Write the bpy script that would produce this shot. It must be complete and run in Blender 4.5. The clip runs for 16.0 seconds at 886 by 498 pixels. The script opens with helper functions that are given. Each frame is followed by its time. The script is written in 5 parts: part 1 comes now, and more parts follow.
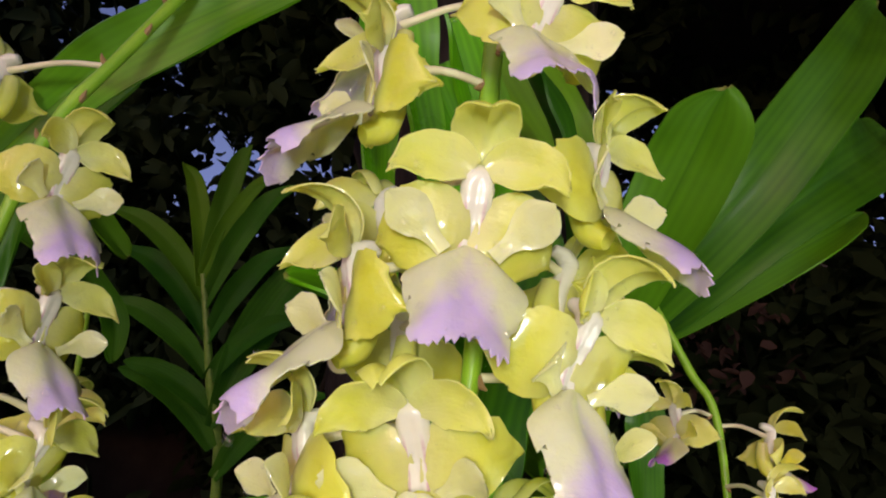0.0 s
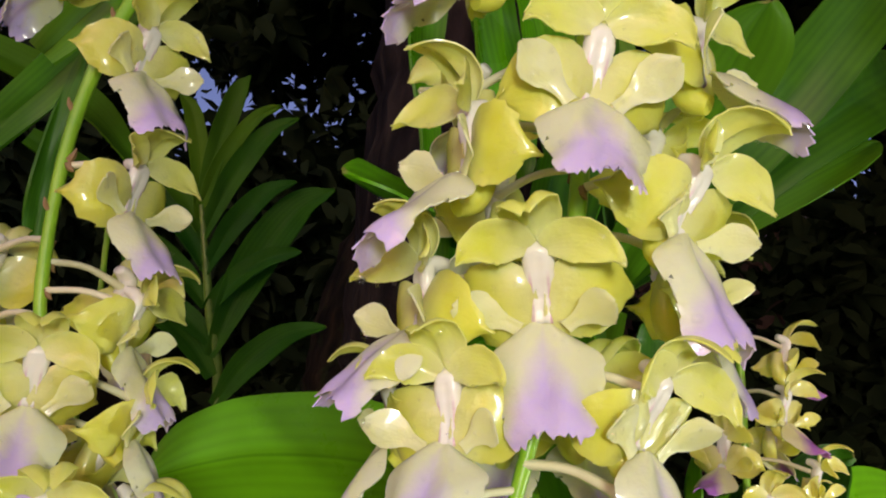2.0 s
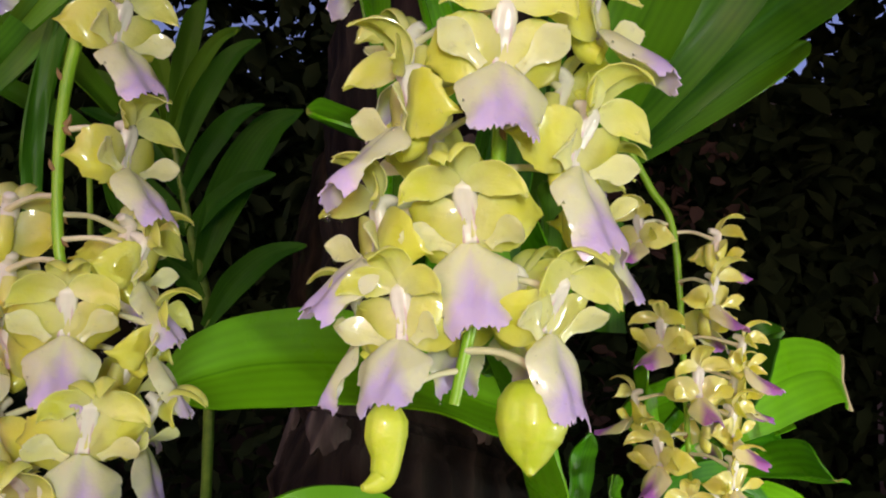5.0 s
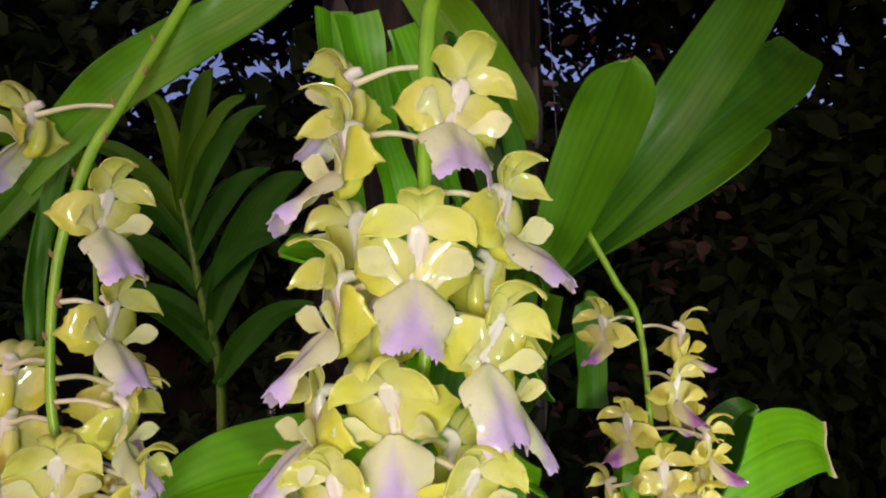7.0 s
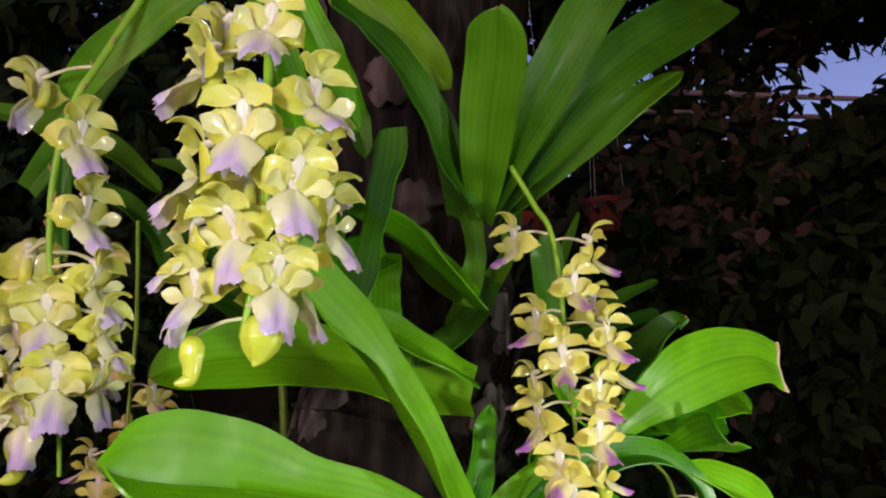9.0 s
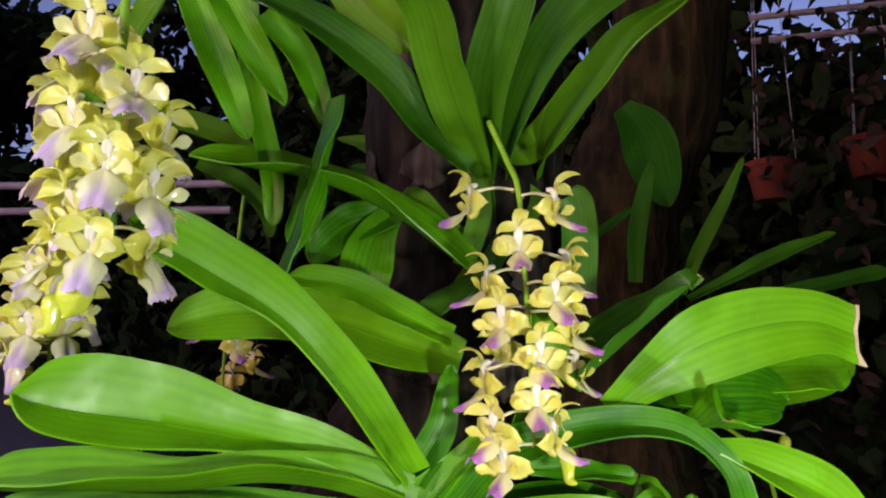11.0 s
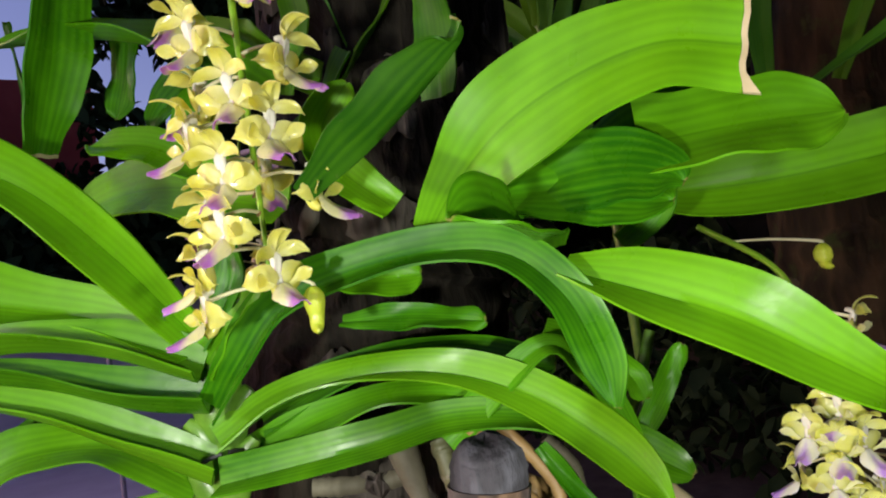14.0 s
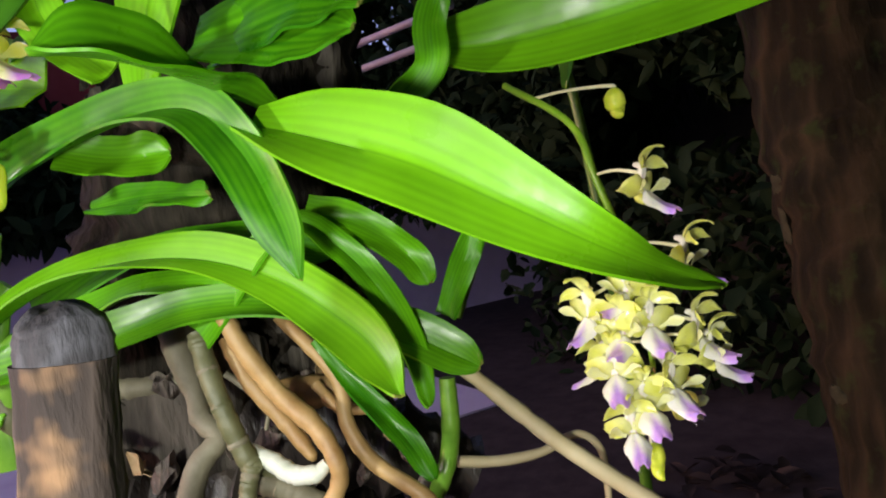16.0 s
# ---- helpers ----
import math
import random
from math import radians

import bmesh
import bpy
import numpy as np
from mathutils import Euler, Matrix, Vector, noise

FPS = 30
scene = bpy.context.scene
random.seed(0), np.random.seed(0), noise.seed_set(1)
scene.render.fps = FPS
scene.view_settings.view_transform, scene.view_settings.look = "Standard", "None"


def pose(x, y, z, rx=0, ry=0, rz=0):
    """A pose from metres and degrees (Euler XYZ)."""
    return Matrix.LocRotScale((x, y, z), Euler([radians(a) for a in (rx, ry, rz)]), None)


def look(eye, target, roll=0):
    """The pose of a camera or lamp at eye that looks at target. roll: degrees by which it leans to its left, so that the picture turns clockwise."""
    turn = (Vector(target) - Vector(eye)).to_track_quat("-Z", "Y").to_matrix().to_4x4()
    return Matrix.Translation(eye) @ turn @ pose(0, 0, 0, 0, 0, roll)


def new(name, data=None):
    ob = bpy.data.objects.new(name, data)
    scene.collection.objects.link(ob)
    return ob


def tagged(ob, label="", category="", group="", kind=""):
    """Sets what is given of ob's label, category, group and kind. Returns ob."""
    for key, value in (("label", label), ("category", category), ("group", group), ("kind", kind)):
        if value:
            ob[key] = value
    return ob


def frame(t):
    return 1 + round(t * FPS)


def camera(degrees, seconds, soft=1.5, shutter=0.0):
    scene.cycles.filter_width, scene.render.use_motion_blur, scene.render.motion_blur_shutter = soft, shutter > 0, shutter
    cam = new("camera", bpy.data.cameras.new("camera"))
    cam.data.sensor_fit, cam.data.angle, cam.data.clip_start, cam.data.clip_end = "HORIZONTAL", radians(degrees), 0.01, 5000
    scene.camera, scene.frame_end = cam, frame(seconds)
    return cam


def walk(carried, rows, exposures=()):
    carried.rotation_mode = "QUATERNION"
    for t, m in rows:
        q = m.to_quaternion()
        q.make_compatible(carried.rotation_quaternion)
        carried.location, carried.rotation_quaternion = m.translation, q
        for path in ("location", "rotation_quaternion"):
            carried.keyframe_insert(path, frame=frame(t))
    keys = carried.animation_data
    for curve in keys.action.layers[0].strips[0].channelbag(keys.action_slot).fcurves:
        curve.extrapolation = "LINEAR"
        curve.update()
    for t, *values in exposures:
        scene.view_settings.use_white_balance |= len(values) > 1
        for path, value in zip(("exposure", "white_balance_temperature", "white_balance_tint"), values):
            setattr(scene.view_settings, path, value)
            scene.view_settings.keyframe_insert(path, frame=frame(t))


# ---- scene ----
# ---- camera ----
cam = camera(64.9, 16.0, soft=2.0)
PATH = [
    (0, (0.0002, 0.0045, 1.1619), (-0.0047, 0.2897, 1.2548), 5.47),
    (0.5, (-0.0030, 0.0069, 1.1548), (-0.0086, 0.2929, 1.2452), 6.06),
    (1, (-0.0088, 0.0071, 1.1507), (-0.0165, 0.2945, 1.2365), 6.29),
    (1.5, (-0.0162, 0.0073, 1.1450), (-0.0178, 0.2970, 1.2227), 6.31),
    (2, (-0.0243, 0.0029, 1.1395), (-0.0190, 0.2939, 1.2119), 6.06),
    (2.5, (-0.0231, 0.0047, 1.1312), (-0.0175, 0.2986, 1.1910), 4.93),
    (3, (-0.0310, 0.0028, 1.1286), (-0.0268, 0.2985, 1.1793), 3.97),
    (5.5, (-0.0160, -0.0432, 1.1434), (0.0034, 0.2543, 1.1768), 1.47),
    (6, (-0.0152, -0.0501, 1.1520), (-0.0008, 0.2473, 1.1883), 0.30),
    (6.5, (-0.0114, -0.0559, 1.1725), (0.0001, 0.2412, 1.2120), 0.39),
    (7, (0.0043, -0.0660, 1.1809), (0.0135, 0.2305, 1.2255), 0.31),
    (7.5, (0.0280, -0.0779, 1.1673), (0.0349, 0.2176, 1.2184), 0.09),
    (8, (0.0410, -0.1009, 1.1423), (0.0473, 0.1942, 1.1959), -0.14),
    (8.5, (0.0657, -0.1363, 1.1025), (0.0570, 0.1583, 1.1583), -1.01),
    (11, (0.3203, -0.0721, 1.0970), (0.1734, 0.1862, 1.1383), 0.53),
    (11.5, (0.3336, -0.0275, 1.1007), (0.1598, 0.2167, 1.1138), -0.99),
    (12, (0.3526, 0.0012, 1.0977), (0.1677, 0.2374, 1.0988), -2.36),
    (12.5, (0.3738, 0.0439, 1.0875), (0.1714, 0.2651, 1.0768), -2.41),
    (13, (0.4071, 0.1056, 1.0818), (0.1793, 0.3001, 1.0662), -2.48),
    (13.5, (0.4386, 0.1666, 1.0527), (0.1996, 0.3478, 1.0587), -5.78),
    (14, (0.4954, 0.2426, 1.0318), (0.2406, 0.4006, 1.0418), -7.34),
    (14.5, (0.5316, 0.2899, 1.0271), (0.2699, 0.4365, 1.0284), -7.87),
    (15, (0.5435, 0.3351, 1.0061), (0.2768, 0.4721, 0.9966), -8.93),
    (15.5, (0.5482, 0.3776, 0.9873), (0.2777, 0.5066, 0.9737), -9.77),
    (16, (0.5291, 0.4061, 0.9744), (0.2595, 0.5369, 0.9607), -9.69),
]
walk(cam, [(t, look(eye, target, roll)) for t, eye, target, roll in PATH], [(0, -0.08), (5.5, -0.08), (8.5, 0.0), (11, 0.27), (13, 0.3), (14.5, 0.40), (15.5, 0.65), (16, 0.8)])

# ---- light ----
world = bpy.data.worlds.new("dusk")
scene.world = world
world.use_nodes = True
wn = world.node_tree
sky = wn.nodes.new("ShaderNodeTexSky")
sky.sky_type, sky.sun_disc = "NISHITA", False
sky.sun_elevation, sky.sun_rotation = radians(14.0), radians(200)
sky.dust_density, sky.ozone_density = 1.0, 4.0
tint = wn.nodes.new("ShaderNodeMix")
tint.data_type, tint.blend_type = "RGBA", "MULTIPLY"
tint.inputs[0].default_value, tint.inputs[7].default_value = 1.0, (2.35, 1.40, 1.60, 1)
wn.links.new(sky.outputs[0], tint.inputs[6])
wn.links.new(tint.outputs[2], wn.nodes["Background"].inputs[0])
wn.nodes["Background"].inputs[1].default_value = 0.085


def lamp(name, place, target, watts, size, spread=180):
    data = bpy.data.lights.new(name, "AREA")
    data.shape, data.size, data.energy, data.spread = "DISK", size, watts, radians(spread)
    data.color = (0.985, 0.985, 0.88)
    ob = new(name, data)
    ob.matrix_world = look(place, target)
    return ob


# one carried torch held still; the other two lamps are added along its way
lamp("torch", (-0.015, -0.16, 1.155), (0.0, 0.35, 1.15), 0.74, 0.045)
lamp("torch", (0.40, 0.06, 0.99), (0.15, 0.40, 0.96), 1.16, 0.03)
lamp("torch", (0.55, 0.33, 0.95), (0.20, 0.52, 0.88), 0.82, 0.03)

# ---- materials ----
MM = 0.001


def material(name):
    m = bpy.data.materials.new(name)
    m.use_nodes = True
    nt = m.node_tree
    b = nt.nodes["Principled BSDF"]
    return m, nt, b


def noise_of(nt, scale, detail=4, coord="Object", rough=0.6):
    tc = nt.nodes.new("ShaderNodeTexCoord")
    n = nt.nodes.new("ShaderNodeTexNoise")
    n.inputs["Scale"].default_value, n.inputs["Detail"].default_value, n.inputs["Roughness"].default_value = scale, detail, rough
    nt.links.new(tc.outputs[coord], n.inputs["Vector"])
    return n.outputs["Fac"]


def ramp(nt, fac, stops):
    r = nt.nodes.new("ShaderNodeValToRGB")
    while len(r.color_ramp.elements) < len(stops):
        r.color_ramp.elements.new(0.5)
    for e, (p, c) in zip(r.color_ramp.elements, stops):
        e.position, e.color = p, (*c, 1)
    nt.links.new(fac, r.inputs[0])
    return r.outputs[0]


def mix(nt, fac, a, b, mode="MIX"):
    m = nt.nodes.new("ShaderNodeMix")
    m.data_type, m.blend_type = "RGBA", mode
    for sock, v in ((m.inputs[0], fac), (m.inputs[6], a), (m.inputs[7], b)):
        if isinstance(v, bpy.types.NodeSocket):
            nt.links.new(v, sock)
        else:
            sock.default_value = v if isinstance(v, (int, float)) else (*v, 1)
    return m.outputs[2]


def calc(nt, op, a, b=0.0, c=0.0):
    m = nt.nodes.new("ShaderNodeMath")
    m.operation = op
    for sock, v in zip(m.inputs, (a, b, c)):
        if isinstance(v, bpy.types.NodeSocket):
            nt.links.new(v, sock)
        else:
            sock.default_value = v
    return m.outputs[0]


def bump(nt, bsdf, height, strength, dist):
    bm = nt.nodes.new("ShaderNodeBump")
    bm.inputs["Strength"].default_value, bm.inputs["Distance"].default_value = strength, dist
    nt.links.new(height, bm.inputs["Height"])
    nt.links.new(bm.outputs[0], bsdf.inputs["Normal"])


def thin(nt, bsdf, color, share):
    """Lets light through a thin petal or leaf."""
    t = nt.nodes.new("ShaderNodeBsdfTranslucent")
    nt.links.new(color, t.inputs[0])
    ms = nt.nodes.new("ShaderNodeMixShader")
    ms.inputs[0].default_value = share
    nt.links.new(bsdf.outputs[0], ms.inputs[1])
    nt.links.new(t.outputs[0], ms.inputs[2])
    out = next(n for n in nt.nodes if n.type == "OUTPUT_MATERIAL")
    nt.links.new(ms.outputs[0], out.inputs[0])


def uv_of(nt):
    tc = nt.nodes.new("ShaderNodeTexCoord")
    s = nt.nodes.new("ShaderNodeSeparateXYZ")
    nt.links.new(tc.outputs["UV"], s.inputs[0])
    return s.outputs[0], s.outputs[1]


def random_of(nt):
    return nt.nodes.new("ShaderNodeObjectInfo").outputs["Random"]


def petal_material(name, base, pale, share=0.22, cream=0.6):
    m, nt, b = material(name)
    u, v = uv_of(nt)
    c = mix(nt, ramp(nt, noise_of(nt, 95), [(0.34, (0, 0, 0)), (0.66, (1, 1, 1))]), base, pale)
    c = mix(nt, calc(nt, "MULTIPLY", random_of(nt), 0.55), c, tuple(min(1, x * 1.12) for x in pale))
    edge = calc(nt, "POWER", calc(nt, "ABSOLUTE", calc(nt, "MULTIPLY_ADD", v, 2.0, -1.0)), 4.0)
    c = mix(nt, calc(nt, "MULTIPLY", edge, 0.55), c, tuple(min(0.95, x * 1.02 + 0.03) for x in pale))
    fine = ramp(nt, noise_of(nt, 420, 3), [(0.35, (0, 0, 0)), (0.7, (1, 1, 1))])
    c = mix(nt, calc(nt, "MULTIPLY", fine, 0.10), c, (0.93, 0.92, 0.42))
    # cream towards the foot
    foot = ramp(nt, calc(nt, "ADD", u, calc(nt, "MULTIPLY_ADD", noise_of(nt, 180), 0.16, -0.08)), [(0.04, (1, 1, 1)), (0.52, (0, 0, 0))])
    c = mix(nt, calc(nt, "MULTIPLY", foot, cream), c, (0.89, 0.89, 0.60))
    nt.links.new(c, b.inputs["Base Color"])
    b.inputs["Roughness"].default_value = 0.40
    b.inputs["Subsurface Weight"].default_value, b.inputs["Subsurface Scale"].default_value = 0.55, 0.0024
    b.inputs["Subsurface Radius"].default_value = (1.0, 0.96, 0.4)
    b.inputs["Coat Weight"].default_value, b.inputs["Coat Roughness"].default_value = 0.7, 0.12
    veins = calc(nt, "SINE", calc(nt, "MULTIPLY", v, 60.0))
    bump(nt, b, calc(nt, "MULTIPLY_ADD", veins, 0.012, noise_of(nt, 230, 5)), 0.6, 0.0009)
    thin(nt, b, c, share)
    return m


def lip_material(name, body, blush, reach):
    m, nt, b = material(name)
    u, v = uv_of(nt)
    across = calc(nt, "ABSOLUTE", calc(nt, "MULTIPLY_ADD", v, 2.0, -1.0))
    # a stripe along the middle that widens to the whole tip
    field = calc(nt, "SUBTRACT", calc(nt, "MULTIPLY_ADD", calc(nt, "POWER", u, 1.7), reach, 0.10), calc(nt, "MULTIPLY", across, 0.9))
    field = calc(nt, "ADD", field, calc(nt, "MULTIPLY_ADD", noise_of(nt, 160), 0.5, -0.25))
    f = ramp(nt, field, [(-0.0, (0, 0, 0)), (0.62, (1, 1, 1))])
    c = mix(nt, f, body, blush)
    c = mix(nt, calc(nt, "MULTIPLY", noise_of(nt, 300), 0.3), c, (0.86, 0.80, 0.86))
    nt.links.new(c, b.inputs["Base Color"])
    b.inputs["Roughness"].default_value = 0.40
    b.inputs["Subsurface Weight"].default_value, b.inputs["Subsurface Scale"].default_value = 0.55, 0.0024
    b.inputs["Subsurface Radius"].default_value = (1.0, 0.96, 0.4)
    b.inputs["Coat Weight"].default_value, b.inputs["Coat Roughness"].default_value = 0.75, 0.10
    bump(nt, b, noise_of(nt, 300, 5), 0.45, 0.0009)
    thin(nt, b, c, 0.18)
    return m


def column_material():
    m, nt, b = material("column_white")
    tc = nt.nodes.new("ShaderNodeTexCoord")
    s = nt.nodes.new("ShaderNodeSeparateXYZ")
    nt.links.new(tc.outputs["Object"], s.inputs[0])
    off = calc(nt, "ABSOLUTE", calc(nt, "SUBTRACT", calc(nt, "ABSOLUTE", s.outputs[0]), 0.0016))
    line = ramp(nt, calc(nt, "MULTIPLY", off, 1000.0), [(0.12, (1, 1, 1)), (0.42, (0, 0, 0))])
    low = ramp(nt, calc(nt, "MULTIPLY_ADD", s.outputs[2], -100.0, 0.5), [(0.55, (0, 0, 0)), (0.95, (1, 1, 1))])
    wisp = ramp(nt, noise_of(nt, 420), [(0.36, (0, 0, 0)), (0.62, (1, 1, 1))])
    f = calc(nt, "MULTIPLY", calc(nt, "MULTIPLY", line, low), wisp)
    c = mix(nt, calc(nt, "MULTIPLY", f, 0.9), mix(nt, noise_of(nt, 200), (0.94, 0.90, 0.74), (0.96, 0.94, 0.88)), (0.66, 0.24, 0.46))
    nt.links.new(c, b.inputs["Base Color"])
    b.inputs["Roughness"].default_value = 0.25
    bump(nt, b, noise_of(nt, 500), 0.2, 0.0004)
    thin(nt, b, c, 0.3)
    return m


def water_material():
    """A bead of clear water: what is under it shows through, and its skin shines."""
    m, nt, b = material("water")
    clear = nt.nodes.new("ShaderNodeBsdfTransparent")
    shine = nt.nodes.new("ShaderNodeBsdfGlossy")
    shine.inputs["Roughness"].default_value = 0.12
    ms = nt.nodes.new("ShaderNodeMixShader")
    ms.inputs[0].default_value = 0.07
    nt.links.new(clear.outputs[0], ms.inputs[1])
    nt.links.new(shine.outputs[0], ms.inputs[2])
    out = next(n for n in nt.nodes if n.type == "OUTPUT_MATERIAL")
    nt.links.new(ms.outputs[0], out.inputs[0])
    return m


def leaf_material(name, dark, light, gloss=0.35, shine=0.31):
    m, nt, b = material(name)
    u, v = uv_of(nt)
    lane = nt.nodes.new("ShaderNodeCombineXYZ")
    nt.links.new(calc(nt, "MULTIPLY", v, 16.0), lane.inputs[0])
    nt.links.new(calc(nt, "MULTIPLY", u, 1.2), lane.inputs[1])
    nt.links.new(calc(nt, "MULTIPLY", random_of(nt), 40.0), lane.inputs[2])
    streak = nt.nodes.new("ShaderNodeTexNoise")
    streak.inputs["Scale"].default_value, streak.inputs["Detail"].default_value = 1.0, 2.0
    nt.links.new(lane.outputs[0], streak.inputs["Vector"])
    stripes = calc(nt, "MULTIPLY_ADD", streak.outputs["Fac"], 2.0, -1.0)
    stripes = calc(nt, "ADD", stripes, calc(nt, "MULTIPLY", calc(nt, "SINE", calc(nt, "MULTIPLY", v, 56.0)), 0.42))
    f = calc(nt, "MULTIPLY_ADD", stripes, 0.17, calc(nt, "MULTIPLY_ADD", noise_of(nt, 24, 5), 0.7, 0.12))
    f = calc(nt, "ADD", f, calc(nt, "MULTIPLY_ADD", random_of(nt), 0.4, -0.2))
    c = ramp(nt, f, [(0.15, dark), (0.85, light)])
    c = mix(nt, calc(nt, "MULTIPLY", calc(nt, "POWER", random_of(nt), 3.0), 0.32), c, (0.27, 0.52, 0.010))
    # small scars and yellowed freckles
    spots = ramp(nt, noise_of(nt, 170, 3), [(0.70, (0, 0, 0)), (0.76, (1, 1, 1))])
    c = mix(nt, calc(nt, "MULTIPLY", spots, 0.35), c, (0.16, 0.20, 0.05))
    tip = ramp(nt, calc(nt, "ADD", u, calc(nt, "MULTIPLY_ADD", noise_of(nt, 60), 0.06, -0.03)), [(0.985, (0, 0, 0)), (1.0, (1, 1, 1))])
    c = mix(nt, calc(nt, "MULTIPLY", tip, 0.6), c, (0.30, 0.22, 0.07))
    # the crease along the middle, its darkness put into the colour
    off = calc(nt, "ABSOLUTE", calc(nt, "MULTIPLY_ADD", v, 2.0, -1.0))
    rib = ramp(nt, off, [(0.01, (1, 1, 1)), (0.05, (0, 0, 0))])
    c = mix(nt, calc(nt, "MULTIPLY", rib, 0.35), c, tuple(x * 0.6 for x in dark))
    nt.links.new(c, b.inputs["Base Color"])
    nt.links.new(ramp(nt, noise_of(nt, 26, 5), [(0.38, (gloss - 0.08,) * 3), (0.66, (gloss + 0.16,) * 3)]), b.inputs["Roughness"])
    b.inputs["Specular IOR Level"].default_value = shine
    bump(nt, b, calc(nt, "MULTIPLY_ADD", stripes, 0.06, noise_of(nt, 70, 4)), 0.22, 0.0010)
    thin(nt, b, mix(nt, 0.6, c, (0.26, 0.60, 0.015)), 0.16)
    return m


def plain(name, a, b_, scale, rough, bump_mm=0.3, metal=0.0):
    m, nt, b = material(name)
    c = mix(nt, ramp(nt, noise_of(nt, scale, 6), [(0.3, (0, 0, 0)), (0.7, (1, 1, 1))]), a, b_)
    c = mix(nt, calc(nt, "MULTIPLY", ramp(nt, noise_of(nt, scale * 0.17, 3), [(0.4, (0, 0, 0)), (0.7, (1, 1, 1))]), 0.4), c, tuple(x * 0.55 for x in a))
    nt.links.new(c, b.inputs["Base Color"])
    b.inputs["Roughness"].default_value, b.inputs["Metallic"].default_value = rough, metal
    b.inputs["Specular IOR Level"].default_value = 0.15 if rough > 0.7 else 0.5
    bump(nt, b, noise_of(nt, scale * 2.0, 6), 0.6, bump_mm * MM)
    return m


def bark_material(name, a, b_, scale=14, worn=None, rough=0.8):
    m, nt, b = material(name)
    tc = nt.nodes.new("ShaderNodeTexCoord")
    mp = nt.nodes.new("ShaderNodeMapping")
    mp.inputs["Scale"].default_value = (1.0, 1.0, 0.22)
    nt.links.new(tc.outputs["Object"], mp.inputs[0])
    n = nt.nodes.new("ShaderNodeTexNoise")
    n.inputs["Scale"].default_value, n.inputs["Detail"].default_value = scale * 2.2, 8
    nt.links.new(mp.outputs[0], n.inputs["Vector"])
    w = nt.nodes.new("ShaderNodeTexVoronoi")
    w.inputs["Scale"].default_value = scale * 2.0
    nt.links.new(mp.outputs[0], w.inputs["Vector"])
    f = calc(nt, "MULTIPLY_ADD", w.outputs["Distance"], 0.5, calc(nt, "MULTIPLY", n.outputs["Fac"], 0.7))
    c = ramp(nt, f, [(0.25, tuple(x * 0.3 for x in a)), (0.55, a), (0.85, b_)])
    if worn:
        patch = ramp(nt, calc(nt, "MULTIPLY_ADD", n.outputs["Fac"], 0.25, noise_of(nt, 26, 3)), [(0.68, (0, 0, 0)), (0.82, (1, 1, 1))])
        c = mix(nt, calc(nt, "MULTIPLY", patch, 0.8), c, worn)
    nt.links.new(c, b.inputs["Base Color"])
    b.inputs["Roughness"].default_value = rough
    b.inputs["Specular IOR Level"].default_value = 0.12 if rough > 0.6 else 0.5
    bump(nt, b, f, 1.0, 0.012)
    return m


PETAL = petal_material("petal_cream_yellow", (0.81, 0.84, 0.055), (0.875, 0.90, 0.22), 0.30, 0.40)
SEPAL = petal_material("sepal_yellow", (0.82, 0.81, 0.035), (0.88, 0.885, 0.14), 0.33, 0.42)
LOBE = petal_material("lobe_cream", (0.86, 0.88, 0.28), (0.90, 0.92, 0.48), 0.28, 0.2)
LIP = lip_material("lip_lavender", (0.87, 0.88, 0.42), (0.67, 0.47, 0.80), 1.5)
PETAL_Y = petal_material("petal_bright_yellow", (0.87, 0.80, 0.050), (0.91, 0.86, 0.20), 0.26, 0.36)
LIP_M = lip_material("lip_magenta", (0.88, 0.82, 0.36), (0.50, 0.10, 0.62), 1.75)
LIP_V = lip_material("lip_violet", (0.86, 0.84, 0.62), (0.52, 0.22, 0.76), 1.6)
WATER = water_material()
COLUMN = column_material()
PEDICEL = plain("pedicel_cream", (0.74, 0.70, 0.42), (0.82, 0.80, 0.55), 200, 0.4)
BRACT = plain("bract_brown", (0.22, 0.13, 0.05), (0.34, 0.22, 0.09), 200, 0.6)
STEM = plain("stem_green", (0.20, 0.44, 0.020), (0.32, 0.56, 0.035), 90, 0.35)
BUD = petal_material("bud_green_yellow", (0.60, 0.76, 0.030), (0.80, 0.87, 0.10), 0.34, 0.0)
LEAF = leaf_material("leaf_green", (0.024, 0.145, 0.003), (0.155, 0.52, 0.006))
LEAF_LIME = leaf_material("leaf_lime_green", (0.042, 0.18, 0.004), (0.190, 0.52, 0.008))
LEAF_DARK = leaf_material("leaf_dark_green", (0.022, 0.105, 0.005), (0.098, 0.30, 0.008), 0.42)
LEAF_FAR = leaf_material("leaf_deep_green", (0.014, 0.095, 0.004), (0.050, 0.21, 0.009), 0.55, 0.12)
SHEATH = plain("sheath_green", (0.08, 0.22, 0.015), (0.19, 0.38, 0.04), 60, 0.3)
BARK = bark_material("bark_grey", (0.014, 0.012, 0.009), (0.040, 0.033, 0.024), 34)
CANE = plain("cane_olive", (0.06, 0.068, 0.026), (0.15, 0.15, 0.072), 55, 0.5, 0.8)
CHIP = bark_material("bark_chip", (0.06, 0.048, 0.04), (0.20, 0.165, 0.135), 60, None, 0.5)
DRY_TAN = plain("dry_leaf_tan", (0.34, 0.23, 0.11), (0.48, 0.36, 0.20), 50, 0.7, 0.6)
BLUE = plain("blue_plastic", (0.04, 0.07, 0.32), (0.06, 0.10, 0.40), 30, 0.4)
